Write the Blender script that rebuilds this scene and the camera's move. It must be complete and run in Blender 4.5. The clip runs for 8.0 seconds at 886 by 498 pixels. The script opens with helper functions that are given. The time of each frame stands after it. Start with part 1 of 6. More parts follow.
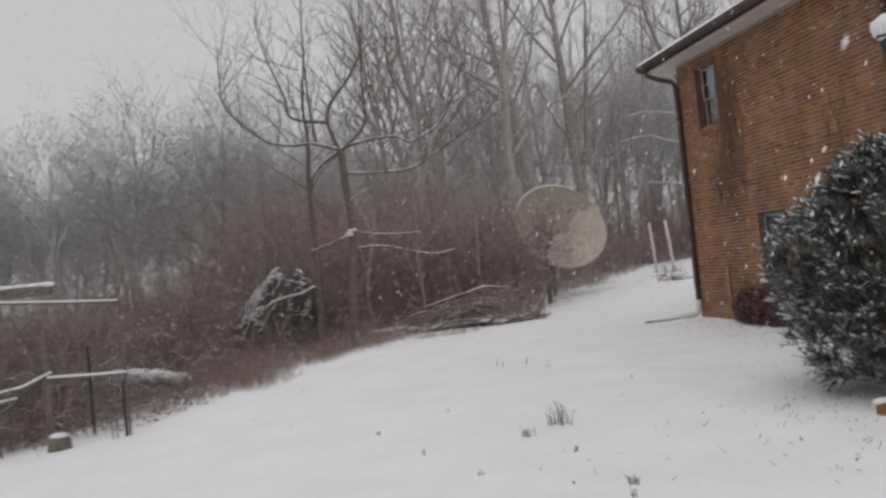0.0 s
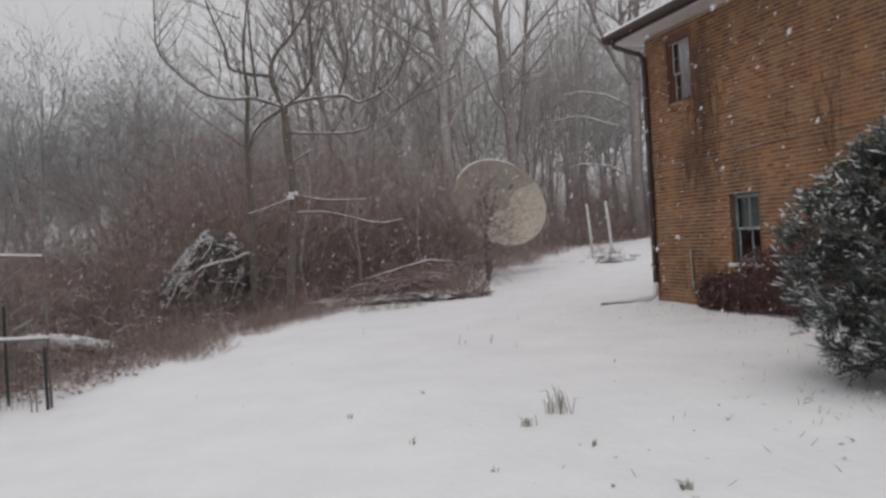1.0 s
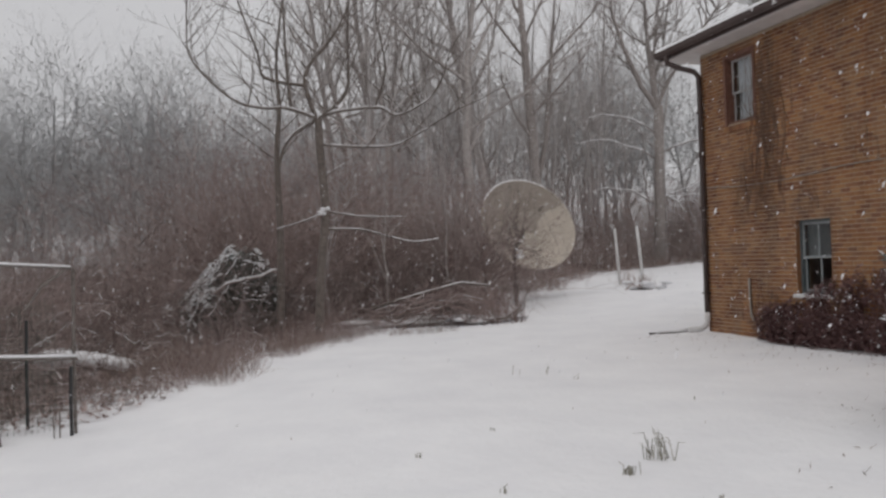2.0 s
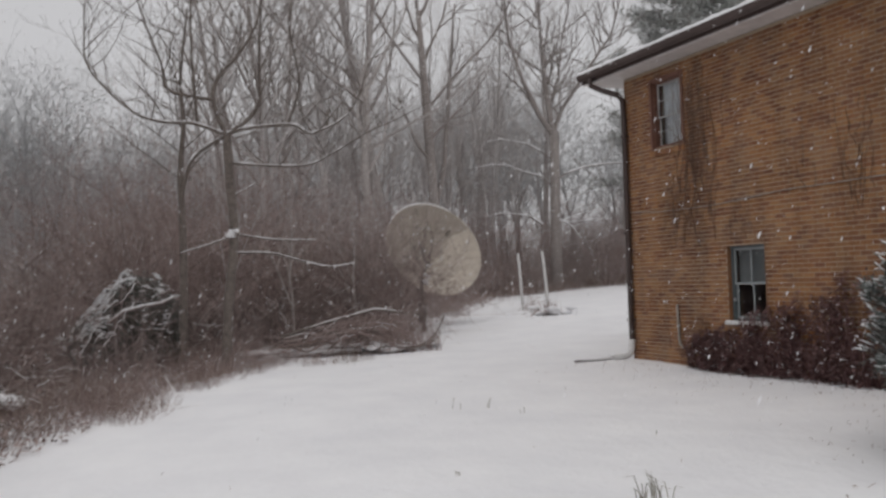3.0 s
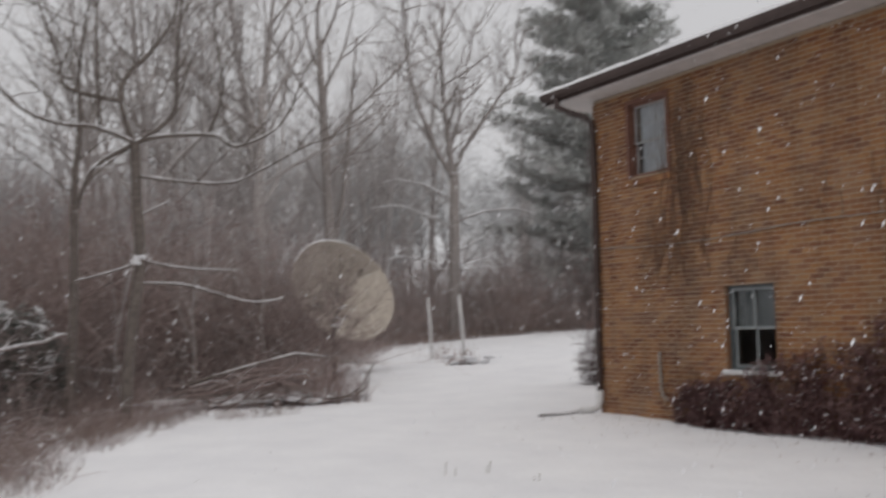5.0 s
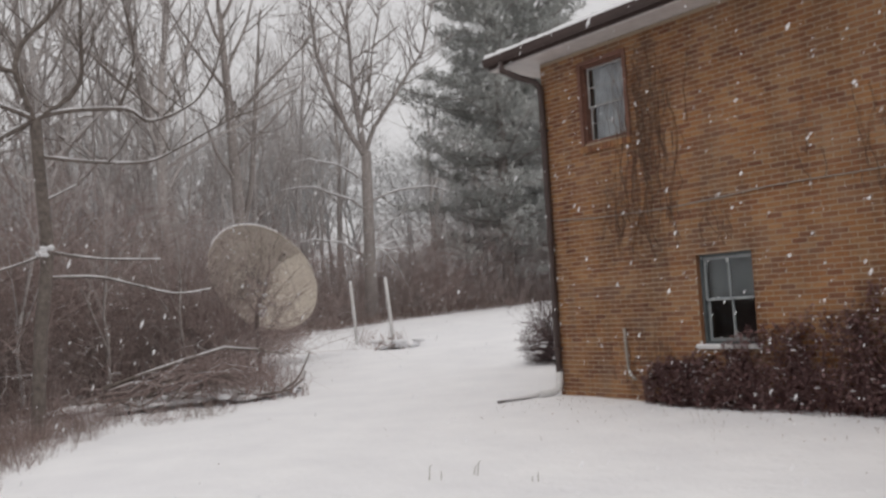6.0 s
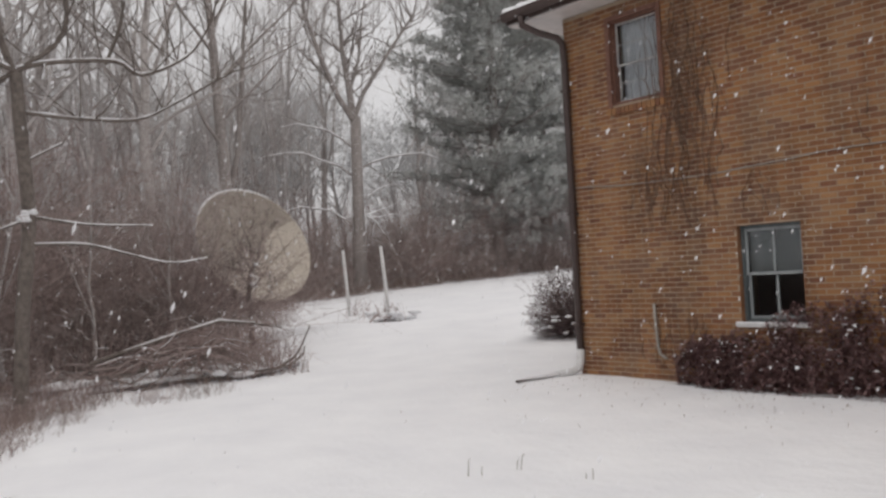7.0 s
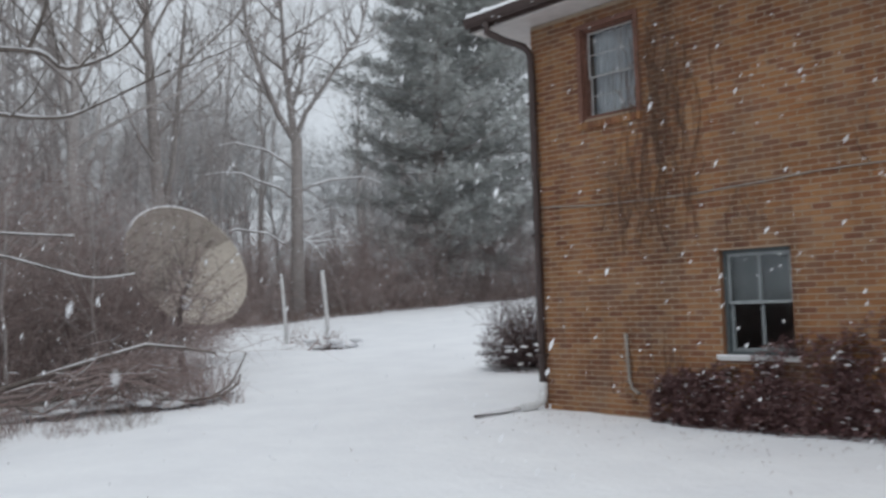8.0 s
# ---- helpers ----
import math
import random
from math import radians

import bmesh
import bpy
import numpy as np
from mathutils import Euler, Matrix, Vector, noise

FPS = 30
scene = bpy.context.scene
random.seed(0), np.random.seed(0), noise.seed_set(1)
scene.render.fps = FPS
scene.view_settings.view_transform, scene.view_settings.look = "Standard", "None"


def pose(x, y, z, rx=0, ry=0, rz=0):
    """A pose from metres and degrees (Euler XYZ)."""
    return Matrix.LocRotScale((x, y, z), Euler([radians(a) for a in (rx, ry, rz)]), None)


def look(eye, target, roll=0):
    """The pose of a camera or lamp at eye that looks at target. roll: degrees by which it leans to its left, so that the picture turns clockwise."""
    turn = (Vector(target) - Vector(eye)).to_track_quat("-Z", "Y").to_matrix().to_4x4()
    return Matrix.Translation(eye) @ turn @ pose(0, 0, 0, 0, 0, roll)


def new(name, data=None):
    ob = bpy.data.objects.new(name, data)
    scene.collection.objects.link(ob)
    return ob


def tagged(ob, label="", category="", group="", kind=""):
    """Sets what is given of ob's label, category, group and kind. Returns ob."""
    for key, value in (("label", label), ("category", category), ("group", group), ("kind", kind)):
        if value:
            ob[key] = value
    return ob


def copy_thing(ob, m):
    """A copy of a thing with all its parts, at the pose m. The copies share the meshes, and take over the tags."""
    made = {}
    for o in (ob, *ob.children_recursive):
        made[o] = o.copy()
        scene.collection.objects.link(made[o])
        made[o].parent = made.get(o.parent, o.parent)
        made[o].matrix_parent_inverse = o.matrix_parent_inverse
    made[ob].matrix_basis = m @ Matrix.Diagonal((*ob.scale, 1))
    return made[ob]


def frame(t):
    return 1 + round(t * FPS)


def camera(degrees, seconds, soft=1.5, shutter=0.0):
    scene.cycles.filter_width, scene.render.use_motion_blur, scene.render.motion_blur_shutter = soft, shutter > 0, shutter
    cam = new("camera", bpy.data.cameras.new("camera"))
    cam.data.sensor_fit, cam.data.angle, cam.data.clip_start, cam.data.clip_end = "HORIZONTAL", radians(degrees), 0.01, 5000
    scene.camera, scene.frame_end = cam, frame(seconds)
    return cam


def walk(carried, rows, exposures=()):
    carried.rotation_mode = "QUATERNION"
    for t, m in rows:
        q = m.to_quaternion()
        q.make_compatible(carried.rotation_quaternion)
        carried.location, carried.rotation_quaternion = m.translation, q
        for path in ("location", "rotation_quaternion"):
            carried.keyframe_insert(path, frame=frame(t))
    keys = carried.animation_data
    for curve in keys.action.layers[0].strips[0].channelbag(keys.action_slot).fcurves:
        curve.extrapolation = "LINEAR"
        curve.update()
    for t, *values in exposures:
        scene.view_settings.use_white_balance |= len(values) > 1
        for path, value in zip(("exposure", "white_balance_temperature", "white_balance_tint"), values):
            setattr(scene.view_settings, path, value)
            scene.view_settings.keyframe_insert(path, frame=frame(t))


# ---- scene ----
cam = camera(49.5, 8.0, 2.7, 0.3)
PATH = [
    (0, (18.785, -8.321, 1.462), (16.811, -7.999, 1.509), -5.8),
    (0.5, (18.040, -8.714, 1.468), (16.101, -8.228, 1.533), -3.6),
    (1, (17.459, -8.890, 1.419), (15.523, -8.389, 1.403), -3.3),
    (1.2, (17.217, -9.058, 1.429), (15.273, -8.591, 1.461), 1.0),
    (2.3, (15.941, -9.454, 1.421), (14.007, -8.946, 1.453), -2.5),
    (2.5, (15.684, -9.580, 1.463), (13.764, -9.023, 1.536), -0.2),
    (3, (15.304, -9.818, 1.474), (13.446, -9.080, 1.548), -1.8),
    (3.2, (15.073, -9.860, 1.504), (13.209, -9.150, 1.656), -2.9),
    (3.5, (14.641, -9.931, 1.444), (12.748, -9.296, 1.563), -2.5),
    (3.8, (14.226, -10.055, 1.413), (12.381, -9.292, 1.544), -0.9),
    (4, (13.937, -10.061, 1.435), (12.125, -9.215, 1.467), -1.2),
    (4.3, (13.539, -10.090, 1.405), (11.743, -9.212, 1.458), -2.6),
    (4.5, (13.272, -10.118, 1.357), (11.458, -9.276, 1.365), -5.9),
    (4.8, (12.798, -10.118, 1.483), (10.996, -9.253, 1.542), -2.2),
    (5, (12.554, -10.202, 1.347), (10.828, -9.207, 1.520), -0.9),
    (5.2, (12.257, -10.257, 1.402), (10.596, -9.155, 1.579), -1.0),
    (6.3, (10.811, -10.163, 1.440), (9.200, -8.983, 1.551), -3.4),
    (6.5, (10.607, -10.160, 1.477), (9.017, -8.950, 1.567), -2.3),
    (7, (10.017, -10.001, 1.493), (8.423, -8.795, 1.553), -3.0),
    (7.4, (9.582, -9.871, 1.495), (8.011, -8.640, 1.627), 0.7),
    (7.5, (9.486, -9.779, 1.523), (7.953, -8.497, 1.614), -0.1),
    (7.8, (9.237, -9.787, 1.581), (7.776, -8.423, 1.677), -2.0),
    (8, (8.958, -9.518, 1.418), (7.452, -8.207, 1.536), -1.9),
]
walk(cam, [(t, look(eye, target, roll)) for t, eye, target, roll in PATH],
     [(0, 0.09, 6540, 11), (4.8, 0.14, 6570, 11.5), (6.3, 0.37, 6670, 11.5), (7.7, 0.37, 6670, 11.5), (8.0, 0.38, 6010, 6.5)])

# ---- world and light ----
world = bpy.data.worlds.new("overcast")
scene.world = world
world.use_nodes = True
wn, wl = world.node_tree.nodes, world.node_tree.links
wn.clear()
sky = wn.new("ShaderNodeTexSky")
sky.sky_type = 'NISHITA'
sky.sun_disc = False
sky.sun_elevation = radians(75)
sky.sun_rotation = radians(200)
hsv = wn.new("ShaderNodeHueSaturation")
hsv.inputs["Saturation"].default_value = 0.12
scl = wn.new("ShaderNodeMix")
scl.data_type = 'RGBA'
scl.inputs[0].default_value = 0.9
scl.inputs[7].default_value = (5.6, 5.65, 5.8, 1)
cloud = wn.new("ShaderNodeTexNoise")
cloud.inputs["Scale"].default_value = 1.6
cloud.inputs["Detail"].default_value = 4
crm = wn.new("ShaderNodeMapRange")
crm.inputs[3].default_value = 0.93
crm.inputs[4].default_value = 1.07
mulc = wn.new("ShaderNodeVectorMath")
mulc.operation = 'SCALE'
bg = wn.new("ShaderNodeBackground")
bg.inputs[1].default_value = 0.093
wo = wn.new("ShaderNodeOutputWorld")
wl.new(sky.outputs[0], hsv.inputs["Color"])
wl.new(hsv.outputs[0], scl.inputs[6])
wl.new(scl.outputs[2], mulc.inputs[0])
wl.new(cloud.outputs[0], crm.inputs[0])
wl.new(crm.outputs[0], mulc.inputs[3])
wl.new(mulc.outputs[0], bg.inputs[0])
wl.new(bg.outputs[0], wo.inputs[0])
sun = new("sun", bpy.data.lights.new("sun", 'SUN'))
sun.data.energy = 0.58
sun.data.angle = radians(60)
sun.data.color = (1.0, 0.97, 0.93)
sun.matrix_world = look((0, 0, 30), (-4, 7, 0))



# ---- materials ----
def nodes_of(name):
    m = bpy.data.materials.new(name)
    m.use_nodes = True
    nt = m.node_tree
    return m, nt, nt.nodes["Principled BSDF"]


def put_noise(nt, scale, detail=5.0, vec=None, rough=0.6):
    n = nt.nodes.new("ShaderNodeTexNoise")
    n.inputs["Scale"].default_value = scale
    n.inputs["Detail"].default_value = detail
    n.inputs["Roughness"].default_value = rough
    if vec is not None:
        nt.links.new(vec, n.inputs["Vector"])
    return n.outputs[0]


def put_ramp(nt, fac, stops):
    r = nt.nodes.new("ShaderNodeValToRGB")
    while len(r.color_ramp.elements) < len(stops):
        r.color_ramp.elements.new(0.5)
    for e, (p, c) in zip(r.color_ramp.elements, stops):
        e.position, e.color = p, (*c, 1)
    nt.links.new(fac, r.inputs[0])
    return r.outputs[0]


def put_mix(nt, fac, a, b, how='MIX'):
    m = nt.nodes.new("ShaderNodeMix")
    m.data_type, m.blend_type = 'RGBA', how
    for src, k in ((fac, 0), (a, 6), (b, 7)):
        if isinstance(src, (int, float)):
            m.inputs[k].default_value = src
        elif isinstance(src, tuple):
            m.inputs[k].default_value = (*src, 1)
        else:
            nt.links.new(src, m.inputs[k])
    return m.outputs[2]


def put_bump(nt, bsdf, height, strength=0.3, dist=0.01):
    b = nt.nodes.new("ShaderNodeBump")
    b.inputs["Strength"].default_value = strength
    b.inputs["Distance"].default_value = dist
    nt.links.new(height, b.inputs["Height"])
    nt.links.new(b.outputs[0], bsdf.inputs["Normal"])


def world_pos(nt):
    return nt.nodes.new("ShaderNodeNewGeometry").outputs["Position"]


def grainy(name, dark, light, scale=12, rough=0.8, bump=0.3, big=1.2, metal=0.0, dist=0.01):
    """A surface with grain at two scales between two colours."""
    m, nt, b = nodes_of(name)
    pos = world_pos(nt)
    fine, wide = put_noise(nt, scale, 6, pos), put_noise(nt, big, 3, pos)
    col = put_ramp(nt, fine, [(0.3, dark), (0.7, light)])
    mid = tuple(0.5 * (x + y) * 0.75 for x, y in zip(dark, light))
    fac = put_ramp(nt, wide, [(0.4, (0, 0, 0)), (0.7, (0.6, 0.6, 0.6))])
    nt.links.new(put_mix(nt, fac, col, mid), b.inputs["Base Color"])
    b.inputs["Roughness"].default_value = rough
    b.inputs["Metallic"].default_value = metal
    if bump:
        put_bump(nt, b, fine, bump, dist)
    return m


def leafy(name, a, b_, c, rough=0.7, island=True):
    """Leaves or twigs that differ piece by piece."""
    m, nt, b = nodes_of(name)
    g = nt.nodes.new("ShaderNodeNewGeometry")
    col = put_ramp(nt, g.outputs["Random Per Island"], [(0.0, a), (0.55, b_), (1.0, c)])
    col = put_mix(nt, put_noise(nt, 0.7, 2, g.outputs["Position"]), col, put_mix(nt, 0.5, col, a), 'MIX')
    nt.links.new(col, b.inputs["Base Color"])
    b.inputs["Roughness"].default_value = rough
    return m


def brick_material(name, per_object):
    m, nt, b = nodes_of(name)
    pos = world_pos(nt)
    if per_object:
        r = nt.nodes.new("ShaderNodeObjectInfo").outputs["Random"]
    else:
        r = nt.nodes.new("ShaderNodeNewGeometry").outputs["Random Per Island"]
    col = put_ramp(nt, r, [(0.0, (0.215, 0.086, 0.043)), (0.22, (0.275, 0.117, 0.052)), (0.5, (0.33, 0.146, 0.057)), (0.8, (0.375, 0.178, 0.070)), (1.0, (0.43, 0.225, 0.10))])
    fine = put_noise(nt, 38, 7, pos, 0.7)
    col = put_mix(nt, 0.55, col, put_ramp(nt, fine, [(0.3, (0.42, 0.40, 0.39)), (0.7, (1.15, 1.1, 1.05))]), 'MULTIPLY')
    wet = put_ramp(nt, put_noise(nt, 0.75, 5, pos), [(0.35, (0.60, 0.57, 0.56)), (0.6, (1.0, 1.0, 1.0))])
    col = put_mix(nt, 0.85, col, wet, 'MULTIPLY')
    stretch = nt.nodes.new("ShaderNodeMapping")
    stretch.inputs["Scale"].default_value = (2.1, 2.1, 0.42)
    stretch.inputs["Location"].default_value = (3.1, 0.0, 0.0)
    nt.links.new(pos, stretch.inputs["Vector"])
    streak = put_ramp(nt, put_noise(nt, 1.0, 6, stretch.outputs[0], 0.65), [(0.40, (0.60, 0.575, 0.57)), (0.53, (1.0, 1.0, 1.0))])
    col = put_mix(nt, 0.8, col, streak, 'MULTIPLY')
    spot = nt.nodes.new("ShaderNodeMapping")
    spot.vector_type = 'TEXTURE'
    spot.inputs["Location"].default_value = (2.05, 0.0, 3.55)
    spot.inputs["Scale"].default_value = (0.8, 3.0, 2.6)
    nt.links.new(pos, spot.inputs["Vector"])
    ball = nt.nodes.new("ShaderNodeVectorMath")
    ball.operation = 'LENGTH'
    nt.links.new(spot.outputs[0], ball.inputs[0])
    ragged = nt.nodes.new("ShaderNodeMath")
    ragged.operation = 'MULTIPLY_ADD'
    nt.links.new(put_noise(nt, 1.6, 6, stretch.outputs[0], 0.7), ragged.inputs[0])
    ragged.inputs[1].default_value = 1.6
    nt.links.new(ball.outputs["Value"], ragged.inputs[2])
    rust = put_ramp(nt, ragged.outputs[0], [(0.9, (0.66, 0.63, 0.72)), (1.8, (1.0, 1.0, 1.0))])
    col = put_mix(nt, 0.9, col, rust, 'MULTIPLY')
    lime = put_ramp(nt, put_noise(nt, 1.7, 6, pos, 0.7), [(0.46, (0, 0, 0)), (0.72, (0.28, 0.28, 0.28))])
    col = put_mix(nt, lime, col, (0.36, 0.275, 0.20))
    nt.links.new(col, b.inputs["Base Color"])
    b.inputs["Roughness"].default_value = 0.85
    put_bump(nt, b, fine, 0.5, 0.004)
    return m


def snow_material(name, litter=False):
    m, nt, b = nodes_of(name)
    pos = world_pos(nt)
    fine, wide = put_noise(nt, 9, 6, pos), put_noise(nt, 0.9, 4, pos)
    col = put_ramp(nt, wide, [(0.3, (0.80, 0.80, 0.82)), (0.7, (0.88, 0.88, 0.89))])
    if litter:
        at = nt.nodes.new("ShaderNodeAttribute")
        at.attribute_name = "litter"
        leaf = put_ramp(nt, put_noise(nt, 22, 6, pos), [(0.3, (0.035, 0.022, 0.016)), (0.55, (0.11, 0.07, 0.05)), (0.72, (0.2, 0.15, 0.12))])
        patch = nt.nodes.new("ShaderNodeMath")
        patch.operation = 'ADD'
        nt.links.new(at.outputs["Fac"], patch.inputs[0])
        nt.links.new(put_noise(nt, 3.2, 6, pos, 0.7), patch.inputs[1])
        fac = put_ramp(nt, patch.outputs[0], [(0.80, (0, 0, 0)), (1.0, (1, 1, 1))])
        col = put_mix(nt, fac, col, leaf)
    nt.links.new(col, b.inputs["Base Color"])
    b.inputs["Roughness"].default_value = 0.75
    b.inputs["Specular IOR Level"].default_value = 0.2
    both = nt.nodes.new("ShaderNodeMath")
    both.operation = 'MULTIPLY_ADD'
    nt.links.new(fine, both.inputs[0])
    both.inputs[1].default_value = 0.35
    lumps = nt.nodes.new("ShaderNodeMath")
    lumps.operation = 'MULTIPLY_ADD'
    nt.links.new(put_noise(nt, 3.4, 5, pos, 0.6), lumps.inputs[0])
    lumps.inputs[1].default_value = 0.5
    nt.links.new(wide, lumps.inputs[2])
    nt.links.new(lumps.outputs[0], both.inputs[2])
    put_bump(nt, b, both.outputs[0], 0.6, 0.06)
    return m


SNOW = snow_material("snow")
GROUND_SNOW = snow_material("snow_over_litter", True)
BRICK_ONE = brick_material("brick_single", True)
BRICK_ALL = brick_material("brick_joined", False)
MORTAR = grainy("mortar", (0.33, 0.26, 0.19), (0.47, 0.38, 0.285), 40, 0.95, 0.4, 0.8)
BARK = grainy("grey_brown_bark", (0.10, 0.083, 0.074), (0.25, 0.212, 0.186), 14, 0.9, 0.6, 1.0, 0, 0.02)
BARK_DARK = grainy("dark_wet_bark", (0.075, 0.062, 0.056), (0.17, 0.145, 0.13), 14, 0.9, 0.5, 1.0, 0, 0.02)
# Bark lightened to paint in haze over the middle distance.
BARK_MID = grainy("mid_haze_bark", (0.31, 0.278, 0.263), (0.58, 0.54, 0.52), 9, 0.9, 0.4, 0.6, 0, 0.02)
# Grey-brown bark lifted slightly: a thin haze painted into the colour.
BARK_THIN_HAZE = grainy("thin_haze_bark", (0.22, 0.193, 0.18), (0.43, 0.388, 0.367), 10, 0.9, 0.5, 0.8, 0, 0.02)
# Paler step of the painted haze, for the wood behind the lawn.
BARK_FAR = grainy("pale_haze_bark", (0.40, 0.372, 0.36), (0.65, 0.62, 0.61), 5, 0.9, 0.0, 0.4)
# Far haze painted as an evenly pale bark colour, not a snow coat.
BARK_FAR_HAZE = grainy("far_haze_bark", (0.42, 0.425, 0.43), (0.56, 0.565, 0.57), 3, 0.9, 0.0, 0.2)
TWIG = leafy("brown_twigs", (0.165, 0.118, 0.108), (0.36, 0.268, 0.247), (0.58, 0.48, 0.45))
TWIG_DARK = leafy("dark_brown_twigs", (0.105, 0.078, 0.072), (0.225, 0.17, 0.158), (0.42, 0.35, 0.33))
TWIG_GREY = leafy("grey_twigs", (0.166, 0.126, 0.116), (0.352, 0.28, 0.262), (0.60, 0.53, 0.508))
VINE = leafy("withered_vine", (0.125, 0.074, 0.05), (0.20, 0.12, 0.082), (0.28, 0.185, 0.13))
STRAW = leafy("dead_weed_stems", (0.12, 0.085, 0.07), (0.25, 0.183, 0.152), (0.42, 0.34, 0.29))
YEW = leafy("dark_yew_needles", (0.06, 0.072, 0.065), (0.15, 0.168, 0.152), (0.46, 0.48, 0.465))
# Needles much paler than pine green, to paint in the haze.
PINE = leafy("hazy_pine_needles", (0.42, 0.433, 0.416), (0.57, 0.583, 0.566), (0.74, 0.75, 0.737))
RUSSET = leafy("russet_barberry_leaves", (0.11, 0.055, 0.054), (0.215, 0.117, 0.112), (0.37, 0.245, 0.235))
BROWN_METAL = grainy("brown_painted_metal", (0.06, 0.04, 0.036), (0.09, 0.063, 0.057), 6, 0.55, 0.05, 0.8)
SOFFIT = grainy("off_white_soffit_paint", (0.56, 0.52, 0.50), (0.72, 0.68, 0.66), 5, 0.6, 0.05, 0.7)
SHINGLE = grainy("dark_asphalt_shingle", (0.03, 0.03, 0.032), (0.09, 0.088, 0.09), 60, 0.95, 0.5)
WHITE_PAINT = grainy("weathered_white_paint", (0.58, 0.57, 0.56), (0.80, 0.79, 0.78), 20, 0.55, 0.1, 2.0)
BLUE_PAINT = grainy("grey_blue_frame_paint", (0.07, 0.088, 0.092), (0.125, 0.145, 0.148), 14, 0.5, 0.1, 2.0)
RED_WOOD = grainy("red_brown_frame_wood", (0.13, 0.058, 0.04), (0.24, 0.115, 0.08), 18, 0.6, 0.2, 2.0)
CURTAIN = grainy("pale_curtain_cloth", (0.50, 0.50, 0.53), (0.68, 0.68, 0.70), 6, 0.9, 0.1, 1.0)
SHADE_CLOTH = grainy("grey_window_shade", (0.145, 0.155, 0.16), (0.21, 0.215, 0.215), 6, 0.9, 0.05, 1.0)
ROOM = grainy("dim_room_plaster", (0.26, 0.25, 0.24), (0.36, 0.35, 0.34), 4, 0.9, 0.05)
BLACK_METAL = grainy("black_painted_metal", (0.015, 0.015, 0.016), (0.035, 0.035, 0.036), 10, 0.5, 0.05)
WEATHERED_WOOD = grainy("weathered_grey_wood", (0.10, 0.085, 0.075), (0.25, 0.22, 0.2), 16, 0.9, 0.4)
GREEN_NET = grainy("faded_green_netting", (0.05, 0.08, 0.06), (0.11, 0.15, 0.12), 16, 0.9, 0.2)
CABLE = grainy("pale_grey_cable", (0.26, 0.225, 0.19), (0.37, 0.335, 0.30), 8, 0.6, 0.0)


def glass_material():
    m, nt, b = nodes_of("window_glass")
    b.inputs["Base Color"].default_value = (0.9, 0.94, 0.95, 1)
    b.inputs["Roughness"].default_value = 0.02
    b.inputs["Transmission Weight"].default_value = 1.0
    b.inputs["IOR"].default_value = 1.45
    return m


def mesh_dish_material():
    """Perforated metal mesh: half of it lets the light through."""
    m, nt, b = nodes_of("beige_perforated_mesh")
    pos = world_pos(nt)
    col = put_ramp(nt, put_noise(nt, 5, 5, pos), [(0.3, (0.34, 0.295, 0.25)), (0.7, (0.44, 0.385, 0.335))])
    nt.links.new(col, b.inputs["Base Color"])
    b.inputs["Roughness"].default_value = 0.7
    tr = nt.nodes.new("ShaderNodeBsdfTransparent")
    mx = nt.nodes.new("ShaderNodeMixShader")
    mx.inputs[0].default_value = 0.83
    nt.links.new(tr.outputs[0], mx.inputs[1])
    nt.links.new(b.outputs[0], mx.inputs[2])
    nt.links.new(mx.outputs[0], nt.nodes["Material Output"].inputs[0])
    return m


GLASS = glass_material()
DISH_MESH = mesh_dish_material()
DISH_SNOW = grainy("thin_cream_snow_crust", (0.47, 0.41, 0.345), (0.58, 0.52, 0.445), 8, 0.8, 0.2)


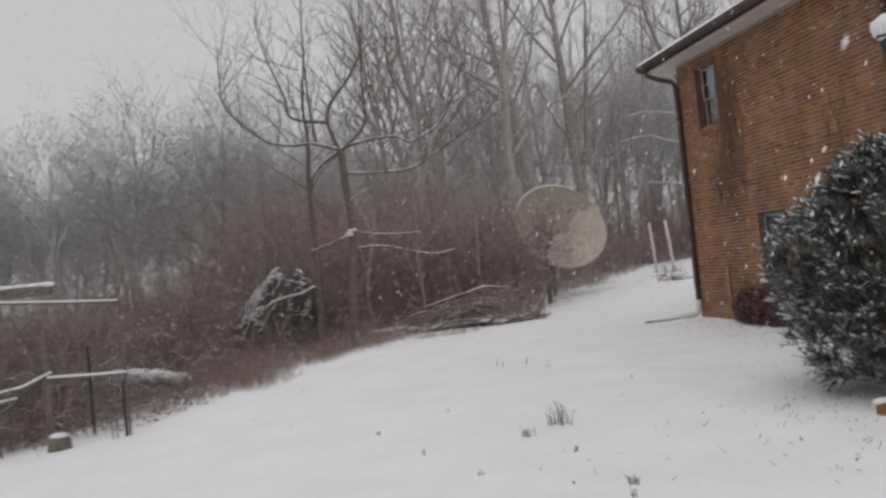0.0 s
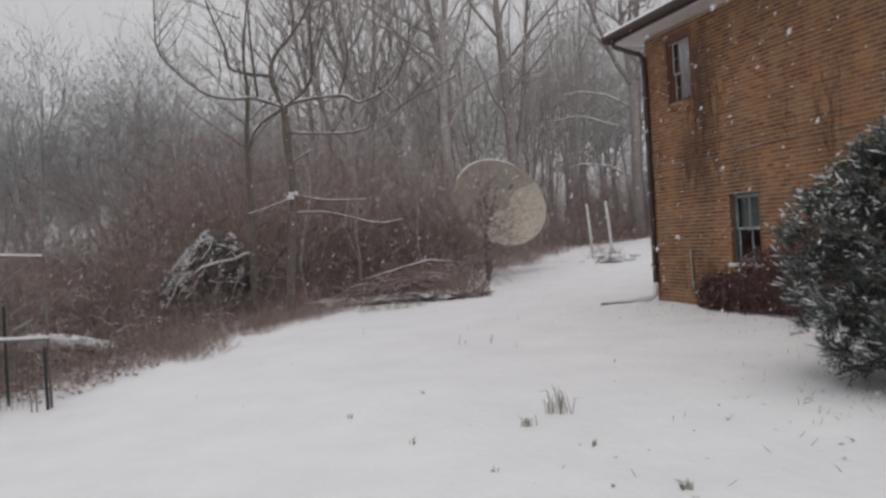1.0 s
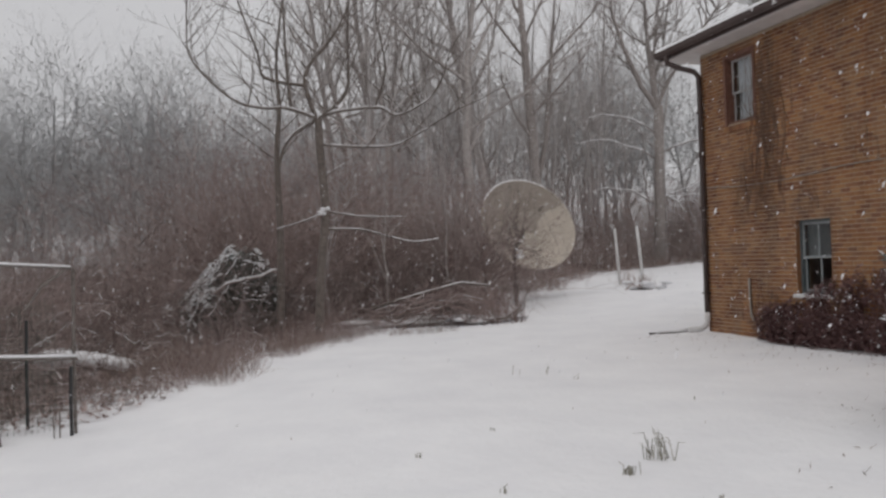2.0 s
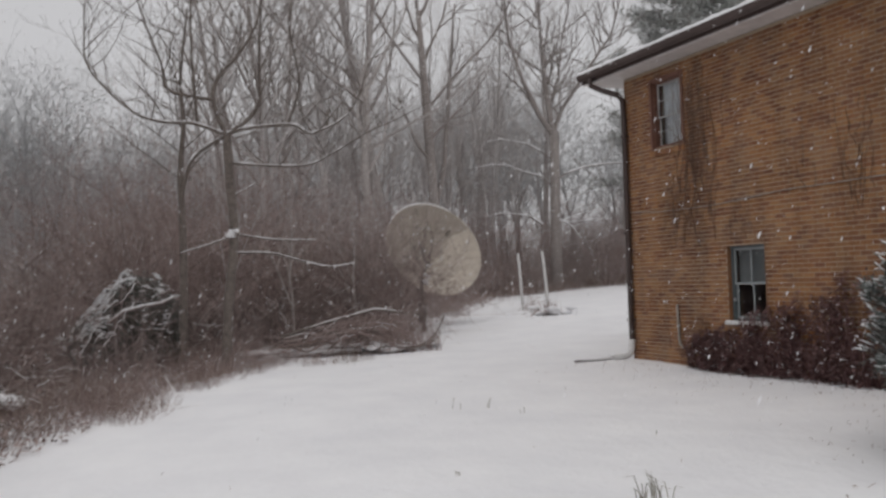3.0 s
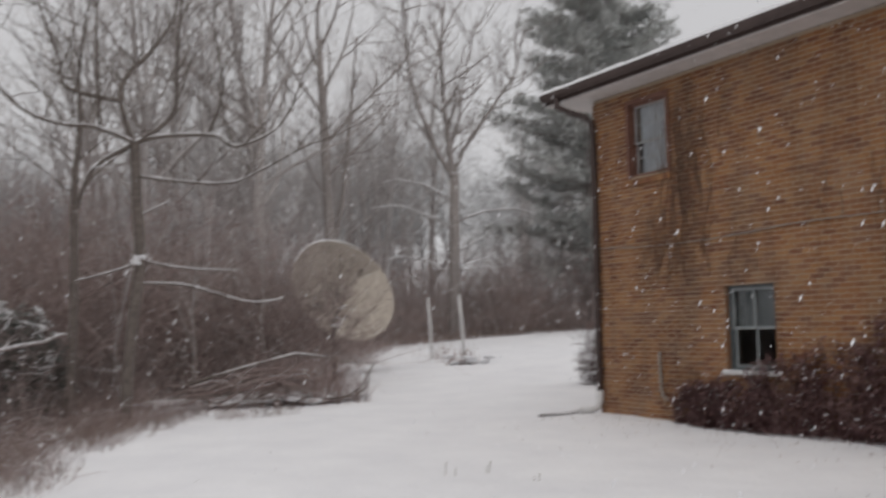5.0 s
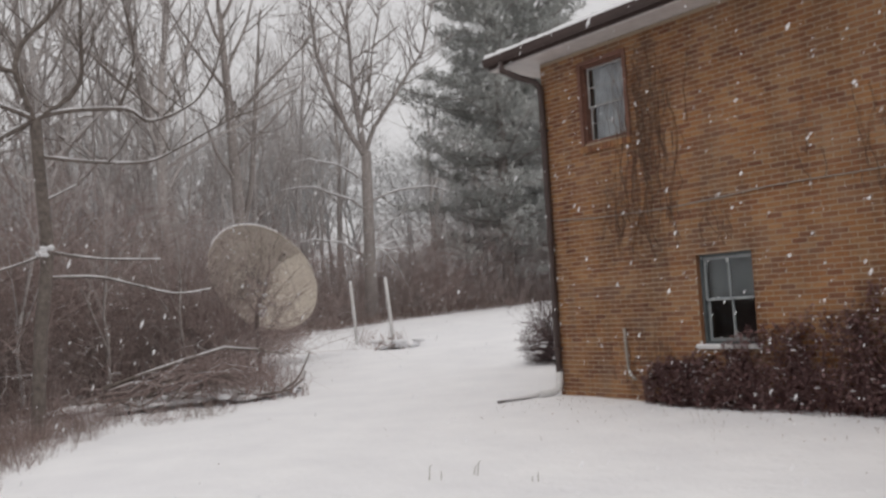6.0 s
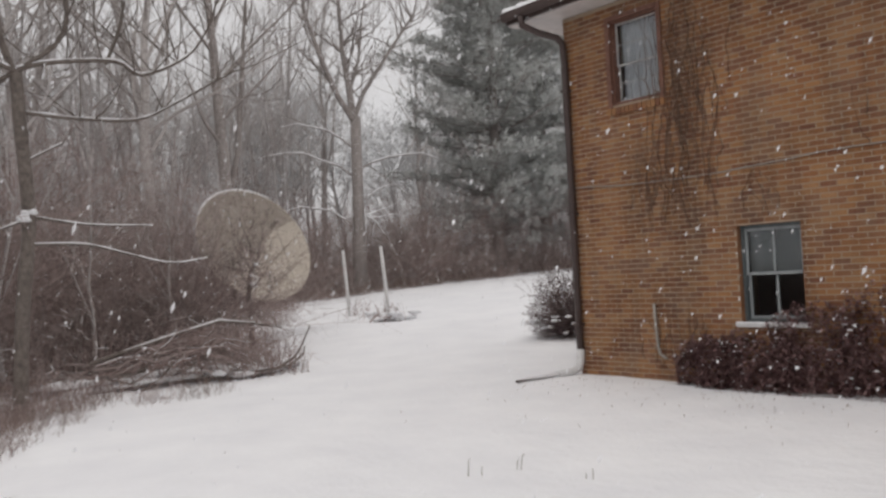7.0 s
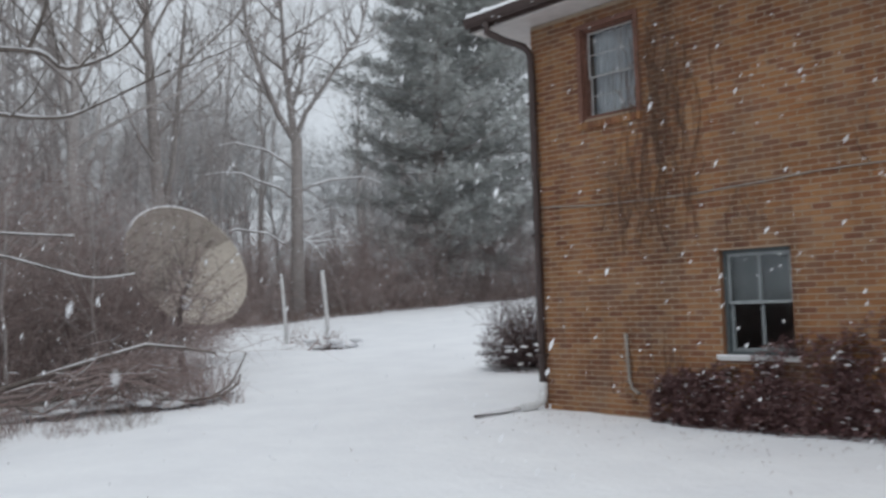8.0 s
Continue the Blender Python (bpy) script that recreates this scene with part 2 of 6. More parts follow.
# ---- mesh tools ----
class Build:
    """Collects vertices and faces for one mesh."""

    def __init__(self):
        self.v, self.f = [], []

    def tube(self, pts, radii, sides=5, cap=True):
        pts = [Vector(p) for p in pts]
        n0 = len(self.v)
        side = None
        for i, p in enumerate(pts):
            d = (pts[min(i + 1, len(pts) - 1)] - pts[max(i - 1, 0)])
            if d.length < 1e-6:
                d = Vector((0, 0, 1))
            d.normalize()
            if side is None:
                side = d.orthogonal().normalized()
            else:
                side = (side - d * side.dot(d))
                side = side.normalized() if side.length > 1e-6 else d.orthogonal().normalized()
            up = d.cross(side)
            r = radii[i] if isinstance(radii, (list, tuple)) else radii
            for k in range(sides):
                a = 2 * math.pi * k / sides
                self.v.append(tuple(p + (side * math.cos(a) + up * math.sin(a)) * r))
        for i in range(len(pts) - 1):
            for k in range(sides):
                a, b = n0 + i * sides + k, n0 + i * sides + (k + 1) % sides
                self.f.append((a, b, b + sides, a + sides))
        if cap and sides > 2:
            self.f.append(tuple(n0 + k for k in range(sides))[::-1])
            e = n0 + (len(pts) - 1) * sides
            self.f.append(tuple(e + k for k in range(sides)))
        return self

    def box(self, x0, y0, z0, x1, y1, z1, bevel=0.0):
        n = len(self.v)
        if not bevel:
            self.v += [(x, y, z) for z in (z0, z1) for y in (y0, y1) for x in (x0, x1)]
            self.f += [tuple(n + i for i in q) for q in ((0, 2, 3, 1), (4, 5, 7, 6), (0, 1, 5, 4), (2, 6, 7, 3), (0, 4, 6, 2), (1, 3, 7, 5))]
            return self
        bm = bmesh.new()
        bmesh.ops.create_cube(bm, size=1)
        for q in bm.verts:
            q.co = ((x0 + x1) / 2 + q.co.x * (x1 - x0), (y0 + y1) / 2 + q.co.y * (y1 - y0), (z0 + z1) / 2 + q.co.z * (z1 - z0))
        bmesh.ops.bevel(bm, geom=bm.edges[:], offset=bevel, segments=2, affect='EDGES')
        bm.verts.index_update()
        self.v += [tuple(q.co) for q in bm.verts]
        self.f += [tuple(n + q.index for q in f.verts) for f in bm.faces]
        bm.free()
        return self

    def leaf(self, p, d, up, length, width):
        """A folded blade of four triangles."""
        p, d = Vector(p), Vector(d).normalized()
        s = d.cross(Vector(up))
        s = s.normalized() if s.length > 1e-5 else d.orthogonal().normalized()
        n = s.cross(d)
        i = len(self.v)
        m = p + d * length * 0.45
        self.v += [tuple(p), tuple(m + s * width * 0.5 + n * width * 0.15), tuple(p + d * length), tuple(m - s * width * 0.5 + n * width * 0.15), tuple(m)]
        self.f += [(i, i + 1, i + 4), (i + 1, i + 2, i + 4), (i + 2, i + 3, i + 4), (i + 3, i, i + 4)]
        return self

    def blob(self, c, rx, ry, rz, rng, rough=0.25, seg=7, rings=5):
        """An uneven lump."""
        n = len(self.v)
        self.v.append((c[0], c[1], c[2] + rz))
        for i in range(1, rings):
            th = math.pi * i / rings
            for k in range(seg):
                a = 2 * math.pi * (k + 0.5 * (i % 2)) / seg
                q = 1 + rng.uniform(-rough, rough)
                self.v.append((c[0] + rx * q * math.sin(th) * math.cos(a), c[1] + ry * q * math.sin(th) * math.sin(a), c[2] + rz * q * math.cos(th)))
        self.v.append((c[0], c[1], c[2] - rz))
        e = len(self.v) - 1
        for k in range(seg):
            self.f.append((n, n + 1 + k, n + 1 + (k + 1) % seg))
            b = n + 1 + (rings - 2) * seg
            self.f.append((e, b + (k + 1) % seg, b + k))
        for i in range(rings - 2):
            for k in range(seg):
                a, b = n + 1 + i * seg + k, n + 1 + i * seg + (k + 1) % seg
                self.f.append((a, a + seg, b + seg, b))
        return self

    def mesh(self, name, mat, smooth=False):
        me = bpy.data.meshes.new(name)
        me.from_pydata(self.v, [], self.f)
        me.materials.append(mat)
        if smooth:
            me.polygons.foreach_set("use_smooth", [True] * len(me.polygons))
        me.update()
        return me


def part(name, b, mat, parent, label="", smooth=False):
    ob = new(name, b.mesh(name, mat, smooth))
    ob.parent = parent
    if label:
        tagged(ob, label)
    return ob


def thing(name, label, category, at=(0, 0, 0), group="", kind="", turn=0.0):
    ob = new(name)
    ob.matrix_world = pose(*at, 0, 0, turn)
    return tagged(ob, label, category, group, kind)


def stuff(name, b, mat, label, category, smooth=False):
    return tagged(new(name, b.mesh(name, mat, smooth)), label, category, kind="stuff")


# ---- the lie of the land ----
EDGE = [(26, -18.5), (12, -16.0), (7.5, -14.6), (5.0, -13.2), (4.2, -11.6), (3.9, -10.5), (2.6, -9.75), (-0.1, -9.25), (-3.3, -6.9), (-3.7, -5.4), (-3.9, -3.9), (-4.1, -2.7), (-5.2, -1.85), (-7.0, -1.1), (-9.2, -0.1), (-12.0, 1.2), (-16, 3.6), (-21, 6.4), (-23, 12), (-22, 20), (-20, 34), (-10, 40)]


def beyond(x, y):
    """How far a place lies past the lawn's edge, in the brush; negative on the lawn."""
    best, sign = 1e9, 1
    for (ax, ay), (bx, by) in zip(EDGE, EDGE[1:]):
        dx, dy = bx - ax, by - ay
        k = max(0.0, min(1.0, ((x - ax) * dx + (y - ay) * dy) / (dx * dx + dy * dy)))
        px, py = ax + k * dx, ay + k * dy
        d = math.hypot(x - px, y - py)
        if d < best - 1e-9:
            best = d
            sign = 1 if dx * (y - ay) - dy * (x - ax) < 0 else -1
    return -best * sign


def ground_z(x, y):
    z = -0.018 * max(-45.0, min(x, 0.0)) - 0.021 * max(0.0, min(x, 9.0))
    z += 0.055 * max(0.0, min(y, 40.0)) * max(0.0, min(1.0, -x / 3.0))
    z -= 0.06 * max(0.0, min(-7.0 - y, 8.0)) + 0.008 * max(0.0, min(-y, 7.0))
    z += 0.019 * max(0.0, min(x - 1.0, 7.0)) * max(0.0, min(1.0, (y + 2.2) / 1.8))
    z += 0.035 * noise.noise((x * 0.45, y * 0.45, 0.3)) + 0.012 * noise.noise((x * 2.1, y * 2.1, 4.0))
    return z


def axis_steps(lo, a, b, hi, fine, growth=1.25):
    vals, step, p = [], fine, a
    while p > lo:
        step *= growth
        p -= step
        vals.append(p)
    vals = vals[::-1]
    vals += list(np.arange(a, b + 1e-6, fine))
    step, p = fine, b
    while p < hi:
        step *= growth
        p += step
        vals.append(p)
    return vals


def make_ground():
    xs, ys = axis_steps(-900, -24, 21, 900, 0.25), axis_steps(-900, -15, 9, 900, 0.25)
    b = Build()
    lit = []
    for y in ys:
        for x in xs:
            b.v.append((x, y, ground_z(x, y)))
            d = beyond(x, y) if -60 < x < 30 and -60 < y < 60 else 5.0
            lit.append(max(0.0, min(0.5, (0.19 if x > -2 else 0.06) + d * 0.16)) if d > -0.7 else 0.0)
    w = len(xs)
    for j in range(len(ys) - 1):
        for i in range(w - 1):
            a = j * w + i
            b.f.append((a, a + 1, a + w + 1, a + w))
    me = b.mesh("ground", GROUND_SNOW, True)
    me.attributes.new("litter", 'FLOAT', 'POINT').data.foreach_set("value", lit)
    tagged(new("ground", me), "lawn under fresh white snow, leaf litter in the brush", "ground", kind="structure")


make_ground()


# ---- the house ----
HX, HY, HZ = 13.0, 8.5, 5.188
WINDOWS = [(0.87, 1.755, 3.755, 4.95, "upper"), (6.88, 7.77, 3.755, 4.95, "upper"), (2.78, 3.665, 0.75, 1.945, "lower")]
house = thing("house", "two-storey orange-brown brick house with snowy low roof", "house")


def wall_with_openings(x0, x1, z0, z1, y0, y1, holes):
    b = Build()
    xs = sorted({x0, x1, *[h[0] for h in holes], *[h[1] for h in holes]})
    zs = sorted({z0, z1, *[h[2] for h in holes], *[h[3] for h in holes]})
    nx, nz = len(xs) - 1, len(zs) - 1

    def solid(i, k):
        if not (0 <= i < nx and 0 <= k < nz):
            return False
        cx, cz = (xs[i] + xs[i + 1]) / 2, (zs[k] + zs[k + 1]) / 2
        return not any(h[0] < cx < h[1] and h[2] < cz < h[3] for h in holes)

    def v(i, k, back):
        return (i * (nz + 1) + k) * 2 + back
    b.v = [(x, y, z) for x in xs for z in zs for y in (y0, y1)]
    for i in range(nx):
        for k in range(nz):
            if not solid(i, k):
                continue
            b.f += [(v(i, k, 0), v(i + 1, k, 0), v(i + 1, k + 1, 0), v(i, k + 1, 0)), (v(i, k, 1), v(i, k + 1, 1), v(i + 1, k + 1, 1), v(i + 1, k, 1))]
            for di, dk, p, q in ((-1, 0, (i, k), (i, k + 1)), (1, 0, (i + 1, k + 1), (i + 1, k)), (0, -1, (i + 1, k), (i, k)), (0, 1, (i, k + 1), (i + 1, k + 1))):
                if not solid(i + di, k + dk):
                    b.f.append((v(*p, 0), v(*q, 0), v(*q, 1), v(*p, 1)))
    return b


wall = part("wall", wall_with_openings(0.0, HX, -0.6, HZ, 0.0035, 0.26, WINDOWS), MORTAR, house)
b = Build()
b.box(0.0, 0.26, -0.6, 0.25, HY, HZ).box(HX - 0.25, 0.26, -0.6, HX, HY, HZ).box(0.25, HY - 0.25, -0.6, HX - 0.25, HY, HZ)
side_wall = part("side_wall", b, MORTAR, house)
b = Build()
b.box(0.25, 0.26, 2.5, HX - 0.25, HY - 0.25, 2.7).box(0.25, 0.26, -0.1, HX - 0.25, HY - 0.25, 0.0).box(0.25, 0.26, HZ - 0.02, HX - 0.25, HY - 0.25, HZ)
b.box(0.25, 4.0, 0.0, HX - 0.25, 4.1, 2.5).box(0.25, 4.0, 2.7, HX - 0.25, 4.1, HZ - 0.02)
part("inner_floor", b, ROOM, house)


def make_roof():
    ox0, oy0, ox1, oy1 = -0.73, -0.475, HX + 0.73, HY + 0.475
    run = (oy1 - oy0) / 2
    rise = run * 0.30

    def hip(z, inset):
        b = Build()
        x0, y0, x1, y1 = ox0 + inset, oy0 + inset, ox1 - inset, oy1 - inset
        c = (y0 + y1) / 2
        zr = z + rise
        b.v = [(x0, y0, z), (x1, y0, z), (x1, y1, z), (x0, y1, z), (x0 + run, c, zr), (x1 - run, c, zr)]
        b.f = [(0, 1, 5, 4), (1, 2, 5), (2, 3, 4, 5), (3, 0, 4), (3, 2, 1, 0)]
        return b
    roof = part("roof", hip(5.385, 0.0), SHINGLE, house, "dark shingle roof")
    # snow lying on the slopes, with an uneven lower rim
    rng = random.Random(3)
    b = Build()
    x0, y0, x1, y1 = ox0 + 0.02, oy0 + 0.02, ox1 - 0.02, oy1 - 0.02
    nx = 120
    for i in range(nx + 1):
        x = x0 + (x1 - x0) * i / nx
        j = rng.uniform(-0.012, 0.02)
        b.v += [(x, y0 - 0.10 + j, 5.382), (x, y0 - 0.075 + j, 5.452 + rng.uniform(-0.012, 0.012)), (x, y0 + 0.9, 5.385 + 0.9 * 0.3 + 0.08)]
        k = 3 * i
        if i:
            b.f += [(k - 3, k, k + 1, k - 2), (k - 2, k + 1, k + 2, k - 1)]
    part("roof_snow", b, SNOW, roof, "thin white snow layer", True)
    s = hip(5.45, 0.5)
    part("roof_snow", s, SNOW, roof, "thin white snow layer")
    b = Build().box(ox0, oy0, 5.216, ox1, oy0 + 0.03, 5.383, 0.004)
    b.box(ox0, oy0 + 0.03, 5.216, ox0 + 0.03, oy1, 5.383, 0.004)
    part("fascia", b, BROWN_METAL, house, "dark brown fascia board")
    b = Build()
    b.box(ox0 + 0.03, oy0 + 0.03, 5.19, ox1, -0.002, 5.215).box(ox0 + 0.03, -0.002, 5.19, -0.002, oy1, 5.215)
    part("soffit", b, SOFFIT, house, "off-white boxed soffit")
    # gutter: an open trough along the eave
    b = Build()
    prof = [(-0.002, 5.37), (-0.002, 5.27), (-0.06, 5.25), (-0.10, 5.30), (-0.115, 5.375), (-0.108, 5.378), (-0.092, 5.30), (-0.058, 5.262), (-0.01, 5.28)]
    for x in (ox0, ox1):
        b.v += [(x, oy0 + p, z) for p, z in prof]
    n = len(prof)
    b.f += [(i, i + 1, i + 1 + n, i + n) for i in range(n - 1)] + [tuple(range(n)), tuple(range(2 * n - 1, n - 1, -1))]
    part("gutter", b, BROWN_METAL, house, "dark brown rain gutter")


make_roof()


def make_downspout():
    b = Build()
    b.tube([(-0.32, -0.53, 5.26), (-0.32, -0.52, 5.12), (-0.18, -0.34, 5.0), (0.0, -0.14, 4.9), (0.045, -0.075, 4.8), (0.05, -0.065, 4.5), (0.05, -0.065, 0.33)], 0.052, 8)
    sp = part("downspout", b, BROWN_METAL, house, "dark brown downspout", True)
    for z in (4.1, 2.3, 0.7):
        part("strap", Build().box(-0.01, -0.122, z, 0.11, -0.005, z + 0.035), BROWN_METAL, sp)
    b = Build().tube([(0.05, -0.065, 0.36), (0.05, -0.07, 0.20), (0.045, -0.10, 0.10), (0.0, -0.18, 0.05), (-0.05, -0.40, 0.035)], 0.058, 8)
    part("elbow", b, WHITE_PAINT, sp, "white plastic elbow", True)


make_downspout()


def make_window(x0, x1, z0, z1, style):
    upper = style == "upper"
    name_frame = RED_WOOD if upper else BLUE_PAINT
    w = thing("window", "", "")
    w.parent = house
    f = 0.045
    b = Build()
    # lining of the opening
    for q in ((x0, z0, x0 + f, z1), (x1 - f, z0, x1, z1), (x0 + f, z1 - f, x1 - f, z1), (x0 + f, z0, x1 - f, z0 + f)):
        b.box(q[0], 0.03 if upper else 0.075, q[1], q[2], 0.2, q[3], 0.004)
    tagged(part("window_frame", b, name_frame, w), "red-brown wooden frame" if upper else "grey-blue painted frame")
    if not upper:
        b = Build()
        for q in ((x0, z0, x0 + 0.006, z1), (x1 - 0.006, z0, x1, z1), (x0 + 0.006, z1 - 0.006, x1 - 0.006, z1)):
            b.box(q[0], 0.004, q[1], q[2], 0.074, q[3])
        part("reveal", b, BRICK_ONE, w, "brick reveal")
    if upper:
        b = Build()
        for q in ((x0 - 0.055, z0 - 0.03, x0 + 0.02, z1 + 0.05), (x1 - 0.02, z0 - 0.03, x1 + 0.055, z1 + 0.05), (x0 + 0.02, z1 - 0.02, x1 - 0.02, z1 + 0.05)):
            b.box(q[0], -0.018, q[1], q[2], 0.028, q[3], 0.005)
        part("casing", b, RED_WOOD, w)
    xa, xb, za, zb = x0 + f, x1 - f, z0 + f, z1 - f
    zm = za + (zb - za) * (0.47 if upper else 0.5)
    paint = upper_sash if upper else grey_sash
    for lo, hi, y in ((zm - 0.02, zb, 0.10), (za, zm + 0.02, 0.135)):
        s = Build()
        t = 0.028 if upper else 0.036
        s.box(xa, y, lo, xa + t, y + 0.03, hi, 0.003).box(xb - t, y, lo, xb, y + 0.03, hi, 0.003)
        s.box(xa + t, y, lo, xb - t, y + 0.03, lo + t, 0.003).box(xa + t, y, hi - t, xb - t, y + 0.03, hi, 0.003)
        if upper:
            zc = (lo + hi) / 2
            s.box(xa + t, y + 0.006, zc - 0.006, xb - t, y + 0.022, zc + 0.006)
        else:
            xc = (xa + xb) / 2
            s.box(xc - 0.014, y + 0.004, lo + t, xc + 0.014, y + 0.026, hi - t)
        sash = part("sash", s, paint, w)
        pane = part("pane", Build().box(xa + t - 0.005, y + 0.012, lo + t - 0.005, xb - t + 0.005, y + 0.016, hi - t + 0.005), GLASS, sash)
        pane.visible_shadow = False
    if upper:
        # rowlock brick sill
        n = 13
        step = (x1 - x0 + 0.12) / n
        for i in range(n):
            xi = x0 - 0.06 + i * step
            bb = Build().box(xi + 0.004, -0.03, z0 - 0.13, xi + step - 0.006, 0.03, z0 - 0.035)
            part("brick", bb, BRICK_ONE, w)
        c = Build()
        cols = 40
        for i in range(cols + 1):
            x = xa + (xb - xa) * i / cols
            y = 0.24 + 0.018 * math.sin(i * 1.25) + 0.008 * math.sin(i * 2.9)
            c.v += [(x, y, za), (x, y + 0.01, (za + zb) / 2), (x, y, zb)]
            if i:
                k = 3 * i
                c.f += [(k - 3, k, k + 1, k - 2), (k - 2, k + 1, k + 2, k - 1)]
        part("curtain", c, CURTAIN, w, "pale gathered curtain", True)
    else:
        b = Build().box(x0 - 0.06, -0.05, z0 - 0.05, x1 + 0.06, 0.03, z0 - 0.002, 0.006)
        sill = part("window_sill", b, WHITE_PAINT, w, "pale sill")
        rng = random.Random(5)
        b = Build()
        for i in range(16):
            b.blob((x0 - 0.03 + (x1 - x0 + 0.06) * i / 15, -0.015, z0 + 0.003), 0.05, 0.03, 0.014, rng, 0.2)
        part("sill_snow", b, SNOW, sill, "line of snow", True)
        b = Build().box(xa + 0.01, 0.19, zm + 0.0, xb - 0.01, 0.196, zb - 0.005)
        part("window_shade", b, SHADE_CLOTH, w, "grey roller shade drawn half down")
    return w


upper_sash = grainy("dull_white_sash_paint", (0.40, 0.39, 0.38), (0.56, 0.55, 0.54), 14, 0.5, 0.1, 2.0)
grey_sash = grainy("pale_grey_sash_paint", (0.24, 0.26, 0.265), (0.36, 0.38, 0.385), 14, 0.5, 0.1, 2.0)
for row in WINDOWS:
    make_window(*row)


def make_wall_details():
    # a cable stapled along the wall
    pts = [(0.02 + i * 0.5, -0.012, 2.70 - 0.08 * math.sin(min(i, 8) / 8 * math.pi) + 0.004 * math.sin(i * 2.3)) for i in range(26)]
    part("cable", Build().tube(pts, 0.009, 5), CABLE, house, "pale cable along the wall")
    # short pipe by the ground
    part("conduit", Build().tube([(1.44, -0.03, 1.0), (1.455, -0.035, 0.7), (1.47, -0.035, 0.44), (1.52, -0.05, 0.33), (1.64, -0.08, 0.28)], 0.021, 7), CABLE, house, "short pale pipe", True)
    rng = random.Random(12)
    vine = thing("wall_vine", "dead leafless vine clinging to the brick wall", "vine")
    b = Build()
    for i in range(60):
        x, z = rng.gauss(2.05, 0.3), rng.uniform(1.9, 4.3)
        p, pts = Vector((x, -0.012, z)), []
        for k in range(rng.randint(6, 14)):
            pts.append(tuple(p))
            p = p + Vector((rng.gauss(0.0, 0.045), 0, rng.uniform(0.08, 0.2)))
            p.y = -0.012 - rng.uniform(0, 0.014)
            if p.z > 5.0:
                break
        if len(pts) > 2:
            b.tube(pts, [rng.uniform(0.003, 0.007) * (1 - 0.6 * j / len(pts)) for j in range(len(pts))], 3)
    for cx, z0, z1, n in ((1.5, 2.0, 3.5, 20), (2.2, 3.0, 5.0, 22), (3.2, 2.0, 3.0, 14), (5.6, 2.2, 4.2, 12), (4.6, 2.6, 3.6, 7), (1.5, 0.05, 1.1, 18), (2.0, 0.1, 1.2, 24)):
        for i in range(n):
            p, pts = Vector((rng.gauss(cx, 0.16), -0.012, z0 + rng.uniform(0, 0.5))), []
            while p.z < z1 - rng.uniform(0, 0.7) and len(pts) < 16:
                pts.append(tuple(p))
                p = p + Vector((rng.gauss(0, 0.05), 0, rng.uniform(0.07, 0.18)))
                p.y = -0.012 - rng.uniform(0, 0.012)
            if len(pts) > 2:
                b.tube(pts, [rng.uniform(0.003, 0.006) * (1 - 0.6 * j / len(pts)) for j in range(len(pts))], 3)
    tagged(part("vine_growth", b, VINE, vine), kind="stuff")
    b = Build()
    for i in range(520):
        z = rng.uniform(1.9, 5.0)
        x = rng.gauss(2.1 if z > 3.4 else 1.75, 0.2 if z > 3.4 else 0.34)
        b.leaf((x, -0.012 - rng.random() * 0.02, z), (rng.gauss(0, 0.6), -0.15, rng.gauss(-0.6, 0.5)), (0, -1, 0), rng.uniform(0.03, 0.07), rng.uniform(0.012, 0.03))
    tagged(part("dry_foliage", b, VINE, vine, "withered brown leaves"), kind="stuff")


make_wall_details()


